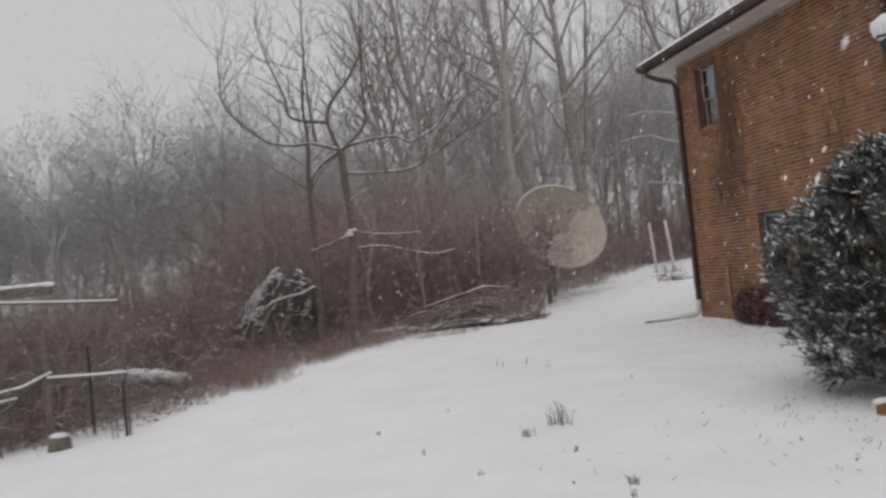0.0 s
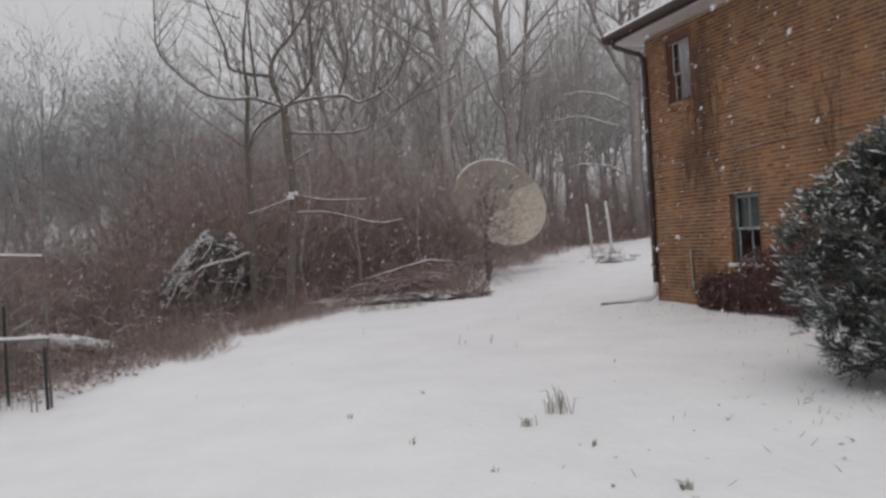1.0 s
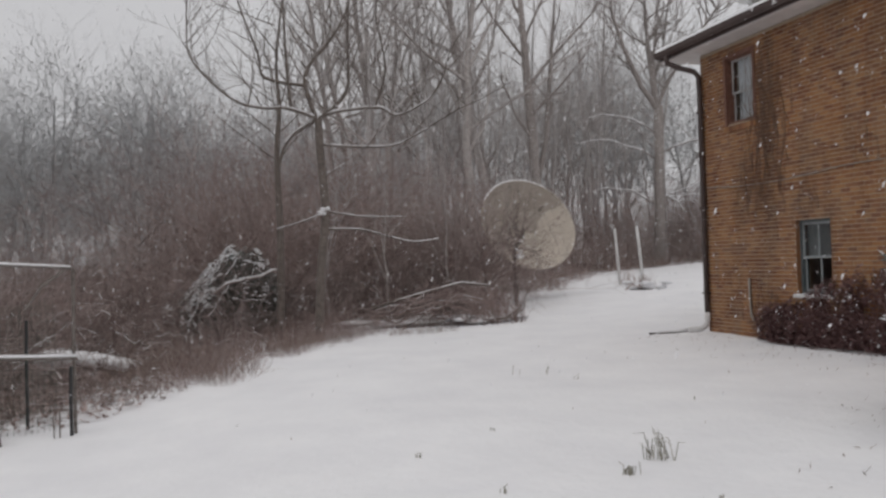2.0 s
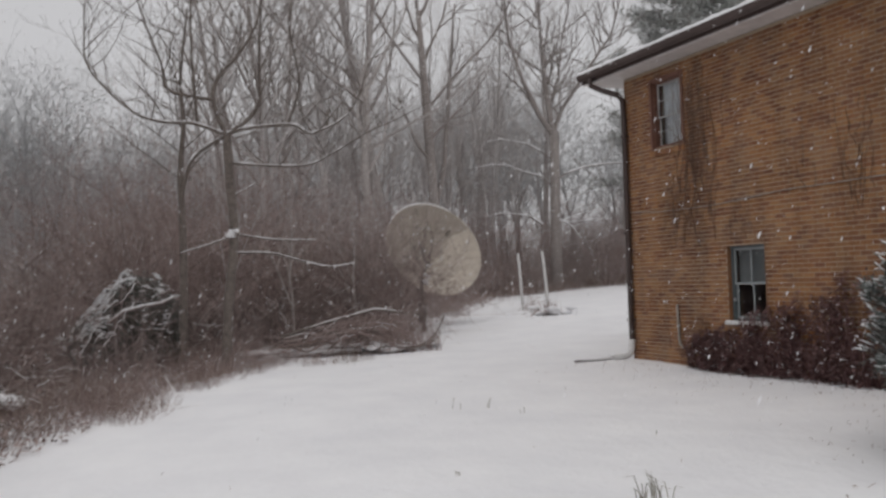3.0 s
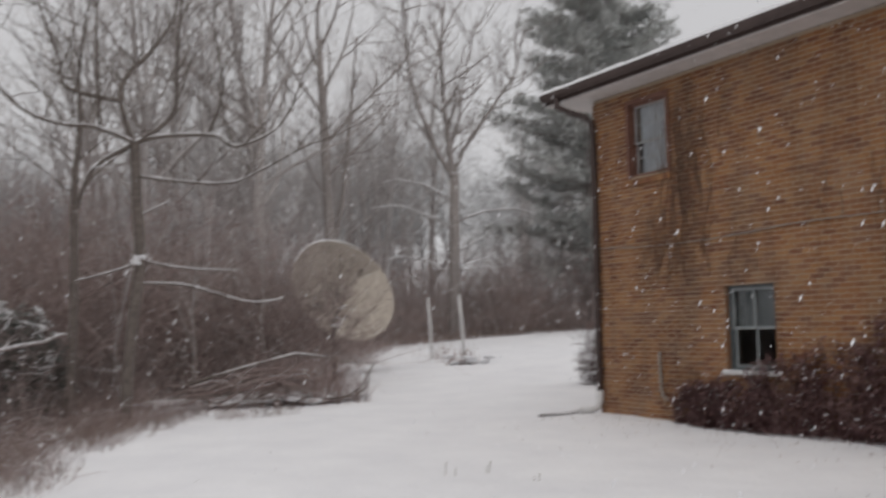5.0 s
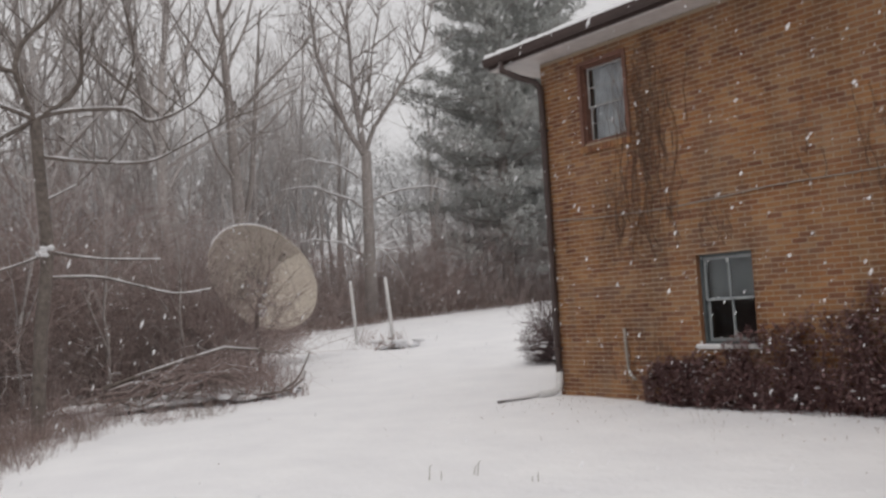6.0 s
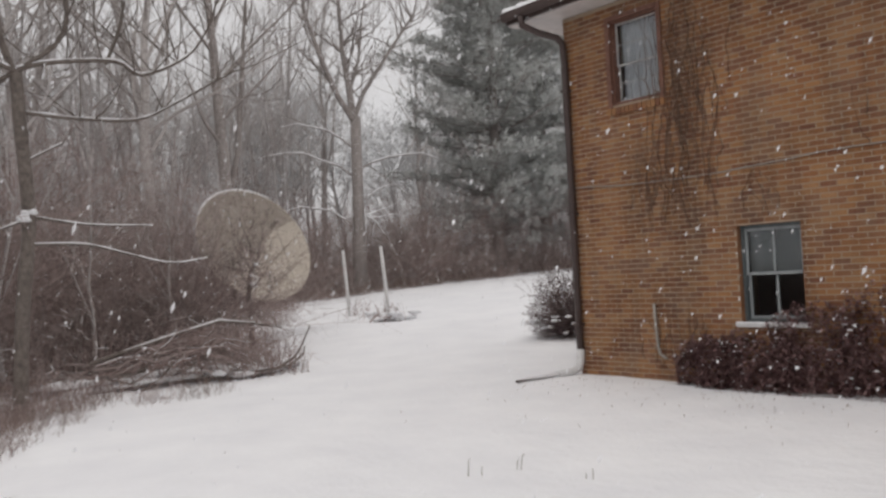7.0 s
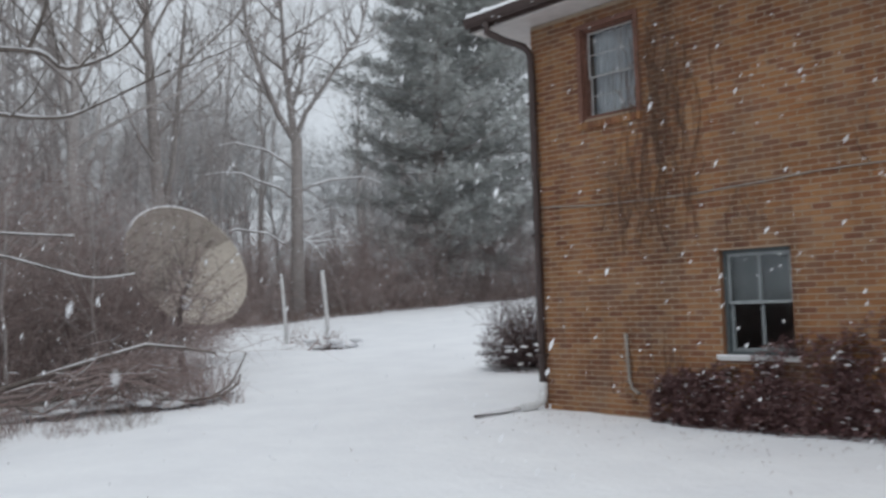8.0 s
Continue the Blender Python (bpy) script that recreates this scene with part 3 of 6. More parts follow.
# ---- branching plants ----
def grow(b, p, d, length, r, depth, rng, up=0.25, wig=0.22, sides=5, kids=(3, 5), tips=None, split=0.35, ratio=(0.45, 0.75), coarse=False):
    """One limb and what branches from it."""
    if coarse and depth == 0:
        # a fine twig: one slim three-sided spike
        d = (Vector(d).normalized() + Vector((rng.gauss(0, wig), rng.gauss(0, wig), rng.gauss(0, wig) + up * 0.35))).normalized()
        p, o1 = Vector(p), d.orthogonal().normalized()
        o2, i, w = d.cross(o1), len(b.v), max(r, 0.0028) * 1.15
        b.v += [tuple(p + o1 * w), tuple(p - o1 * w * 0.5 + o2 * w * 0.87), tuple(p - o1 * w * 0.5 - o2 * w * 0.87), tuple(p + d * length)]
        b.f += [(i, i + 1, i + 3), (i + 1, i + 2, i + 3), (i + 2, i, i + 3)]
        return
    n = 3 if depth == 0 else (4 if depth == 1 else 6)
    if coarse:
        n = (1, 2, 5)[min(depth, 2)]
    pts, rad = [], []
    p, d = Vector(p), Vector(d).normalized()
    q = p.copy()
    for i in range(n + 1):
        pts.append(q.copy())
        rad.append(max(r * (1 - 0.72 * i / n), 0.0025))
        d = (d + Vector((rng.gauss(0, wig), rng.gauss(0, wig), rng.gauss(0, wig) + up * 0.35))).normalized()
        q = q + d * (length / n)
    b.tube(pts, rad, max(3, sides), cap=False)
    if tips is not None and depth == 0:
        tips.append(pts[-1])
    if depth > 0:
        for k in range(rng.randint(*kids)):
            t = rng.uniform(split, 1.0) * n
            i = min(int(t), n - 1)
            base = pts[i].lerp(pts[i + 1], t - i)
            dd = (pts[i + 1] - pts[i]).normalized()
            out = dd.orthogonal()
            out.rotate(Matrix.Rotation(rng.uniform(0, 2 * math.pi), 3, dd))
            a = rng.uniform(0.45, 0.95)
            nd = dd * math.cos(a) + out * math.sin(a)
            nd.z += up * 0.6
            grow(b, base, nd, length * rng.uniform(*ratio), rad[i] * rng.uniform(0.45, 0.7), depth - 1, rng, up, wig, max(3, sides - 1), kids, tips, split, ratio, coarse)


def bare_tree_meshes(seed, height, r, mat, limbs=11, depth=2, low=0.35, sway=0.05, coarse=False, domed=False):
    rng = random.Random(seed)
    t, c = Build(), Build()
    n = 9
    top = 0.72 if domed else 0.92
    pts, rad = [], []
    x = y = 0.0
    for i in range(n + 1):
        pts.append(Vector((x, y, -0.3 + (height * top) * i / n)))
        rad.append(r * (1.25 if i == 0 else 1.0) * (1 - 0.9 * i / n) + 0.012)
        x += rng.gauss(0, sway * height / 9)
        y += rng.gauss(0, sway * height / 9)
    t.tube(pts, rad, 7, cap=False)
    for k in range(limbs):
        f = low + (0.97 - low) * (k + rng.random()) / limbs
        i = min(int(f * n), n - 1)
        base = pts[i].lerp(pts[i + 1], f * n - i)
        a = rng.uniform(0, 2 * math.pi)
        el = rng.uniform(0.5, 1.15)
        d = (math.cos(a) * math.cos(el), math.sin(a) * math.cos(el), math.sin(el))
        reach = height * (0.36 * math.sqrt(max(0.05, 1 - (f * 1.25 - 0.45) ** 2)) if domed else (1.05 - f) * rng.uniform(0.45, 0.7)) + 0.5
        grow(c, base, d, reach, rad[i] * rng.uniform(0.4, 0.62), depth, rng, 0.28, 0.16, 4, (3, 5), coarse=coarse)
    if domed:
        # outermost fine sprays of twigs, in rounded masses
        for k in range(2300):
            a, q = rng.uniform(0, 2 * math.pi), rng.uniform(-0.25, 1.0)
            el = math.asin(q)
            w = height * 0.25 * (0.45 + 0.55 * math.sqrt(rng.random())) * (1 + 0.32 * noise.noise((math.cos(a) * 1.8 + seed, math.sin(a) * 1.8, q * 2.4)))
            at = Vector((math.cos(a) * math.cos(el) * w, math.sin(a) * math.cos(el) * w, height * 0.5 + math.sin(el) * w * 1.7 - height * 0.05 * rng.random()))
            out = Vector((math.cos(a) * math.cos(el), math.sin(a) * math.cos(el), max(0.1, q)))
            c.leaf(at, (out.x * 0.7 + rng.gauss(0, 0.5), out.y * 0.7 + rng.gauss(0, 0.5), out.z * 0.5 + rng.gauss(0.25, 0.4)), (rng.gauss(0, 1), rng.gauss(0, 1), 0.2), rng.uniform(0.3, 0.85), rng.uniform(0.022, 0.045))
    return t.mesh("trunk", mat, True), c.mesh("crown", mat)


def tree_thing(meshes, label, group):
    o = thing("bare_tree", label, "tree", group=group)
    for nm, me in zip(("trunk", "crown"), meshes):
        q = new(nm, me)
        q.parent = o
    return o


FOREST = "bare trees of the wood"
# Haze over the wood is painted as paler bark, two steps mixed.
variants_mid = [tree_thing(bare_tree_meshes(100 + i, h, r, BARK_FAR if i % 3 == 0 else BARK_MID, 14, 2, 0.3, 0.085, True), "tall leafless hardwood tree in snow, bark greyed with painted haze", FOREST) for i, (h, r) in enumerate(((15, 0.17), (17, 0.21), (13, 0.13), (16, 0.16), (12, 0.1), (18, 0.24)))]
# Far trees carry the snowy air's haze in their bark colour.
variants_far = [tree_thing(bare_tree_meshes(200 + i, h, r, BARK_FAR_HAZE, 13, 2, 0.2, 0.06, True, True), "distant leafless tree with pale haze painted into its bark", "far bare trees") for i, (h, r) in enumerate(((15, 0.2), (17, 0.2), (14, 0.17), (16, 0.24)))]
# Saplings share the haze-lightened barks.
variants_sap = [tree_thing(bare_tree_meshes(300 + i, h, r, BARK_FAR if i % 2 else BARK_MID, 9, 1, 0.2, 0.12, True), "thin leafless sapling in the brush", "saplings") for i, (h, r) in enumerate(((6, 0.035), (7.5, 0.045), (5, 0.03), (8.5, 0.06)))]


# Slim trunks, again with haze in the bark colour.
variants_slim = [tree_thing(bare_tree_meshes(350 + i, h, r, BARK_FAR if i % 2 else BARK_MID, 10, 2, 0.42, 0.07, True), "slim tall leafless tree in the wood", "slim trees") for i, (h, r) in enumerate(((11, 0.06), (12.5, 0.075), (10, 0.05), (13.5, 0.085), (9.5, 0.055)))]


def scatter(kinds, n, area, dmin, dmax, gap, rng, scale=(0.8, 1.2), used=None, keep=None):
    """Places trees past the lawn's edge, spaced by gap."""
    used = [] if used is None else used
    fresh = set(o.name for o in kinds if o.matrix_world.translation.length < 0.01)
    tries = made = 0
    while made < n and tries < n * 40:
        tries += 1
        x, y = rng.uniform(area[0], area[1]), rng.uniform(area[2], area[3])
        d = beyond(x, y)
        if not dmin < d < dmax or any((x - a) ** 2 + (y - c) ** 2 < gap * gap for a, c in used):
            continue
        if keep and not keep(x, y):
            continue
        used.append((x, y))
        o = kinds[made % len(kinds)]
        s = rng.uniform(*scale)
        m = pose(x, y, ground_z(x, y), rng.gauss(0, 2), rng.gauss(0, 2), rng.uniform(0, 360))
        if o.name in fresh:
            fresh.discard(o.name)
            q = o
            q.matrix_world = m
        else:
            q = copy_thing(o, m)
        q.scale = (s, s, s * rng.uniform(0.92, 1.1))
        made += 1
    return used


def off_house(x, y):
    return not (x > -1.5 and y > -2) and not (abs(x + 12) < 1.6 and -1.5 < y < 3)


used = [(-24.2, 11.4), (-25, 18), (-28, 22), (-12, 0.5), (-22.6, 4.6)]


def behind_lawn(x, y):
    """The tall wood stands only beyond the lawn's end, clear of the pines."""
    return off_house(x, y) and y > -8.0 + (18.8 - x) * 0.095 and not (x > -40 and y > 13.5)



def right_wood(x, y):
    return off_house(x, y) and y > -12.0 + max(0.0, -x) * 0.12


r1 = random.Random(41)
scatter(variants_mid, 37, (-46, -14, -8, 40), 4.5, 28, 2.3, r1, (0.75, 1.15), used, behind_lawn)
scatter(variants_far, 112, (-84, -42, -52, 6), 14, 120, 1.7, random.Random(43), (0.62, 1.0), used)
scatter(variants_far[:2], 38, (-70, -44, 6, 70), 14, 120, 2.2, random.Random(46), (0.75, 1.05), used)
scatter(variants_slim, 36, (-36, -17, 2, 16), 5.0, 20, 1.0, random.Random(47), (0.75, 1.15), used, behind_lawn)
scatter(variants_sap, 72, (-34, -6, -9, 30), 2.0, 18, 0.9, random.Random(44), (0.6, 1.1), used, right_wood)


# ---- big tree with the spreading crown behind the poles ----
def fork_tree():
    o = thing("bare_tree", "large forked leafless tree with snow on low limbs", "tree")
    t, c, s = Build(), Build(), Build()
    rng = random.Random(61)
    x, y = -24.4, 11.75
    z0 = ground_z(x, y)
    t.tube([(x, y - 0.15, z0 - 0.2), (x, y - 0.1, z0 + 2), (x, y - 0.05, 5.6), (x, y, 8.5)], [0.33, 0.27, 0.24, 0.22], 9)
    y -= 0.1
    for pts, r in (([(0, 0), (-0.75, 1.0), (-1.6, 2.6), (-2.05, 4.4), (-2.15, 6.0), (-2.6, 8.6)], 0.14), ([(0, 0), (-0.2, 1.4), (-0.26, 2.9), (-0.4, 5.9), (-0.1, 9.5)], 0.17), ([(0, 0), (0.55, 1.2), (2.1, 3.2), (3.3, 4.9), (4.1, 7.4)], 0.12), ([(-0.15, 1.2), (0.4, 2.6), (0.75, 4.6), (1.3, 7.5)], 0.09)):
        run = [Vector((x + 0.12 * i * rng.uniform(-1, 1), y + a, 8.35 + h)) for i, (a, h) in enumerate(pts)]
        c.tube(run, [r * (1 - 0.82 * i / (len(run) - 1)) for i in range(len(run))], 7)
        for k in range(20):
            f = rng.uniform(0.18, 1.0) * (len(run) - 1)
            i = min(int(f), len(run) - 2)
            grow(c, run[i].lerp(run[i + 1], f - i), (rng.gauss(0, 0.5), rng.gauss(pts[-1][0] * 0.08, 0.6), rng.uniform(0.3, 1.0)), rng.uniform(1.4, 3.4), r * 0.3, 2, rng, 0.2, 0.13, 4, (3, 5))
    for z, dy, ln, r in ((6.2, 1, 4.2, 0.05), (6.0, -1, 4.0, 0.042), (3.8, -1, 3.4, 0.045), (4.8, 1, 2.5, 0.03), (7.2, -1, 3.5, 0.042)):
        pts = [(x + rng.uniform(-0.2, 0.2), y + dy * ln * k / 5, z + 0.85 * math.sin(k / 5 * 2.2) + rng.uniform(-0.06, 0.06)) for k in range(6)]
        c.tube(pts, [r * (1 - 0.13 * k) for k in range(6)], 5)
        s.tube([(p[0] + 0.02, p[1], p[2] + r * 0.8) for p in pts[1:]], [r * 0.75 * (1 - 0.13 * k) for k in range(5)], 5)
        grow(c, pts[3], (0.1, dy * 0.6, 0.5), ln * 0.5, r * 0.5, 1, rng, 0.2, 0.15, 4)
    for k in range(3):
        grow(s, (x + 0.3, y + 0.15, 4.3), (0.2, 0.9, -0.2 + 0.35 * k), 1.6, 0.035, 1, rng, 0.05, 0.2, 4)
    # The air's haze is in the bark colour of trunk and crown.
    part("trunk", t, BARK_THIN_HAZE, o, smooth=True)
    part("crown", c, BARK_THIN_HAZE, o)
    part("branch_snow", s, SNOW, o, "ridges of snow")
    # its neighbour behind the dish
    o = thing("bare_tree", "tall dark leafless tree standing behind the dish", "tree")
    t, c = Build(), Build()
    x, y = -22.4, 4.85
    t.tube([(x, y + 0.1, 0.3), (x, y, 4.5), (x + 0.2, y - 0.3, 8.6), (x + 0.3, y - 0.6, 13)], [0.27, 0.23, 0.19, 0.1], 9)
    t.tube([(x + 0.1, y - 0.1, 4.3), (x + 0.1, y + 0.45, 6.5), (x + 0.1, y + 0.75, 9.5), (x, y + 1.2, 13.5)], [0.12, 0.11, 0.09, 0.03], 7)
    for k in range(9):
        z = rng.uniform(7, 13)
        grow(c, (x + 0.1, y + 0.5 + (z - 6.5) * 0.1, z), (rng.uniform(-0.4, 0.4), rng.gauss(0.2, 0.5), 0.9), rng.uniform(1.5, 3.2), 0.04, 2, rng, 0.22, 0.12, 4, (3, 5))
    for z, dy in ((8.4, -0.5), (8.8, 0.6), (10.0, -0.7), (10.6, 0.5), (11.8, -0.3), (12.6, 0.3), (13, 0.0), (7.5, 0.7), (6.6, -0.8)):
        grow(c, (x + 0.2, y - 0.3 - 0.07 * (z - 8.6), z), (rng.uniform(-0.4, 0.4), dy, 0.9), rng.uniform(3, 5), 0.075, 2, rng, 0.22, 0.12, 5, (3, 5))
    # Haze-lightened bark on this tree too.
    part("trunk", t, BARK_THIN_HAZE, o, smooth=True)
    part("crown", c, BARK_THIN_HAZE, o)


fork_tree()


# ---- the near tree at the lawn's edge ----
def limb(b, pts, r0, r1, rng, x0=-3.0, dx=0.0, sides=6):
    full = []
    for i, (y, z) in enumerate(pts):
        full.append(Vector((x0 + dx * i / max(1, len(pts) - 1) + (rng.uniform(-0.06, 0.06) if i else 0), y + 0.06, z - 0.11)))
    # smoothed in between
    fine = []
    for i in range(len(full) - 1):
        a, c = full[i], full[i + 1]
        pa, pc = full[max(i - 1, 0)], full[min(i + 2, len(full) - 1)]
        for k in range(4):
            t = k / 4
            fine.append(0.5 * ((2 * a) + (c - pa) * t + (2 * pa - 5 * a + 4 * c - pc) * t * t + (3 * a - pa - 3 * c + pc) * t ** 3))
    fine.append(full[-1])
    n = len(fine)
    rad = [r0 + (r1 - r0) * i / (n - 1) for i in range(n)]
    b.tube(fine, rad, sides, cap=False)
    return fine, rad


def near_tree():
    o = thing("bare_tree", "spreading leafless tree with snow-lined lower branches", "tree")
    rng = random.Random(77)
    t, c, s = Build(), Build(), Build()
    limb(t, [(-7.06, -0.1), (-7.05, 0.17), (-6.96, 1.48), (-6.84, 2.64), (-6.92, 3.81), (-6.93, 4.54)], 0.098, 0.08, rng, sides=9)
    A = limb(c, [(-6.93, 4.54), (-7.58, 4.73), (-8.04, 4.71), (-8.64, 4.87), (-9.37, 5.6), (-9.45, 6.23), (-9.41, 6.95)], 0.036, 0.010, rng, dx=0.5)
    Bl = limb(c, [(-6.93, 4.54), (-6.37, 5.05), (-6.32, 5.98), (-6.29, 7.06), (-6.2, 8.2)], 0.04, 0.010, rng, dx=0.4)
    C = limb(c, [(-6.98, 4.56), (-7.17, 5.2), (-7.06, 5.64), (-6.69, 6.09), (-6.39, 6.55), (-6.19, 7.07), (-6.05, 8.4)], 0.052, 0.012, rng, dx=-0.4)
    D = limb(c, [(-6.93, 4.56), (-6.52, 4.67), (-5.7, 4.75), (-5.35, 4.59), (-4.72, 4.9), (-4.39, 5.37), (-4.23, 5.91), (-3.9, 6.4)], 0.037, 0.007, rng, dx=0.5)
    E = limb(c, [(-6.88, 4.01), (-6.17, 3.96), (-5.43, 3.98), (-4.9, 4.23), (-4.1, 4.7), (-3.71, 4.86), (-2.9, 5.3)], 0.028, 0.006, rng, dx=0.3)
    G = limb(c, [(-6.93, 4.54), (-7.54, 4.12), (-7.73, 3.49)], 0.038, 0.03, rng, dx=-0.4)
    F = limb(c, [(-7.17, 5.2), (-7.96, 5.38), (-8.08, 5.89), (-8.42, 6.92), (-8.6, 7.8)], 0.04, 0.009, rng, dx=-0.5)
    I = limb(c, [(-7.47, 4.73), (-7.55, 5.7), (-7.57, 6.98), (-7.5, 8.2)], 0.035, 0.009, rng, dx=0.2)
    J = limb(c, [(-5.78, 4.74), (-5.54, 5.57), (-5.72, 6.66), (-5.6, 7.6)], 0.03, 0.008, rng, dx=0.2)
    K1 = limb(c, [(-6.84, 2.64), (-7.33, 2.46), (-7.86, 2.31)], 0.021, 0.007, rng, dx=0.4)
    K2 = limb(c, [(-6.80, 2.66), (-6.17, 2.54), (-5.36, 2.51)], 0.022, 0.006, rng, dx=0.3)
    K3 = limb(c, [(-6.79, 2.3), (-6.18, 2.28), (-5.64, 2.13), (-5.09, 2.0), (-4.5, 2.07)], 0.021, 0.005, rng, dx=0.4)
    K4 = limb(c, [(-6.89, 3.36), (-6.46, 3.6)], 0.018, 0.008, rng, dx=0.2)
    # snow along the tops of the flatter limbs
    for (pts, rad), k0, k1 in ((A, 0, 10), (D, 0, 17), (E, 0, 13), (G, 1, 8), (K1, 0, 8), (K2, 0, 8), (K3, 0, 15), (K4, 0, 4)):
        run = pts[k0:k1 + 1]
        rr = rad[k0:k1 + 1]
        s.tube([p + Vector((0.008, 0, r * 0.75 + 0.006)) for p, r in zip(run, rr)], [max(0.009, r * 0.68) * rng.uniform(0.35, 1.2) for r in rr], 6)
    for i in range(7):
        s.blob((-2.94, -6.78 + rng.gauss(0, 0.06), 2.57 + rng.gauss(0, 0.03)), 0.05, 0.06, 0.04, rng)
    # upright shoots
    for (pts, rad), n, ln in ((A, 30, 1.7), (Bl, 13, 1.4), (C, 19, 1.7), (D, 30, 1.4), (E, 20, 1.0), (F, 18, 1.5), (I, 14, 1.4), (J, 14, 1.2)):
        for k in range(n):
            i = rng.randrange(2, len(pts) - 1)
            d = Vector((rng.gauss(0, 0.5), rng.gauss(0, 0.45), rng.uniform(0.25, 1.1)))
            grow(c, pts[i], d, ln * rng.uniform(0.4, 1.15), min(rad[i] * 0.55, 0.012), 1 if rng.random() < 0.88 else 2, rng, 0.24, 0.12, 4, (1, 4))
    for (pts, rad), n in ((K1, 4), (K2, 4), (K3, 5), (E, 4)):
        for k in range(n):
            i = rng.randrange(2, len(pts))
            grow(c, pts[i - 1], (rng.gauss(0, 0.4), rng.gauss(0, 0.6), rng.uniform(-0.5, 0.3)), rng.uniform(0.25, 0.6), 0.004, 1, rng, -0.1, 0.2, 3, (1, 3))
    part("trunk", t, BARK, o, smooth=True)
    part("crown", c, BARK, o)
    part("branch_snow", s, SNOW, o, "ridges of snow", True)
    # its slimmer neighbour
    o = thing("bare_tree", "slim leafless tree leaning into its neighbour", "tree")
    t, c = Build(), Build()
    limb(t, [(-7.74, -0.1), (-7.72, 0.3), (-7.68, 2.24), (-7.70, 3.91), (-7.62, 4.95), (-7.66, 5.8), (-7.5, 7.2)], 0.10, 0.015, rng, x0=-3.9, sides=8)
    for k in range(9):
        z = rng.uniform(3.4, 6.8)
        grow(c, (-3.9, -7.62, z), (rng.gauss(0, 0.6), rng.gauss(-0.1, 0.6), rng.uniform(0.3, 1.0)), rng.uniform(1.0, 2.2), 0.016, 2, rng, 0.2, 0.14, 4, (2, 4))
    for k in range(5):
        z = rng.uniform(1.2, 3.2)
        grow(c, (-3.9, -7.63, z), (0.3, rng.choice((-1, 1)) * 0.9, 0.2), rng.uniform(0.5, 0.9), 0.01, 1, rng, 0.1, 0.18, 4, (1, 3))
    part("trunk", t, BARK, o, smooth=True)
    part("crown", c, BARK, o)


near_tree()


# ---- thicket ----
def thicket_mesh(seed, h, spread, stems, mat, arch=0.5, kids=(3, 5), depth=2):
    rng = random.Random(seed)
    b = Build()
    for i in range(stems):
        a, r = rng.uniform(0, 2 * math.pi), spread * math.sqrt(rng.random()) * 0.6
        p = (r * math.cos(a), r * math.sin(a), -0.05)
        d = (math.cos(a) * arch * rng.random() + rng.gauss(0, 0.15), math.sin(a) * arch * rng.random() + rng.gauss(0, 0.15), 1.0)
        grow(b, p, d, h * rng.uniform(0.5, 1.1), rng.uniform(0.006, 0.013), depth, rng, -0.03, 0.27, 3, kids, None, 0.15, (0.3, 0.6), True)
    return b.mesh("thicket", mat)


def weeds_mesh(seed, h, spread, stems, mat):
    rng = random.Random(seed)
    b = Build()
    for i in range(stems):
        a, r = rng.uniform(0, 2 * math.pi), spread * math.sqrt(rng.random())
        grow(b, (r * math.cos(a), r * math.sin(a), -0.03), (rng.gauss(0, 0.4), rng.gauss(0, 0.4), 1), h * rng.uniform(0.35, 1.1), rng.uniform(0.003, 0.006), 1, rng, -0.1, 0.2, 3, (1, 3), coarse=True)
    return b.mesh("weeds", mat)


thick = [thicket_mesh(400 + i, h, 1.0, n, m, ar) for i, (h, n, m, ar) in enumerate(((2.4, 14, TWIG_DARK, 0.6), (2.0, 15, TWIG_DARK, 1.0), (3.0, 13, TWIG_GREY, 0.45), (2.7, 14, TWIG, 0.7), (1.7, 15, TWIG_DARK, 1.2)))]
tall = [thicket_mesh(450 + i, h, 1.2, n, m, 0.3) for i, (h, n, m) in enumerate(((4.2, 13, TWIG_GREY), (5.0, 12, TWIG), (3.8, 13, TWIG)))]
weeds = [weeds_mesh(480 + i, h, 0.6, n, m) for i, (h, n, m) in enumerate(((0.7, 34, STRAW), (0.5, 36, TWIG), (0.9, 30, TWIG)))]


def lay_stuff(name, meshes, n, area, dmin, dmax, rng, label, cat, scale, keep=None):
    made = tries = 0
    while made < n and tries < n * 60:
        tries += 1
        x, y = rng.uniform(area[0], area[1]), rng.uniform(area[2], area[3])
        d = beyond(x, y)
        if not dmin < d < dmax or (keep and not keep(x, y)):
            continue
        o = tagged(new(name, rng.choice(meshes)), label, cat, kind="stuff")
        s = rng.uniform(*scale)
        o.matrix_world = pose(x, y, ground_z(x, y), rng.gauss(0, 4), rng.gauss(0, 4), rng.uniform(0, 360)) @ Matrix.Diagonal((s, s, s, 1))
        made += 1


def clear_of(x, y):
    return off_house(x, y) and not (x > 2.0 and y > -13.0) and not ((x + 5.0) ** 2 + (y + 8.5) ** 2 < 1.3) and not (-7.2 < x < -4 and -5.4 < y < -0.8) and not (-1.6 < x < 4 and y > -11.6) and not (-5 < x < 0 and -9 < y + 0.25 * x < -7.6)


def off_pile(x, y):
    return off_house(x, y) and not (-6.4 < x < -3.2 and -5.7 < y < -1.3) and not (-10.5 < x < -4.5 and y > -2.2)


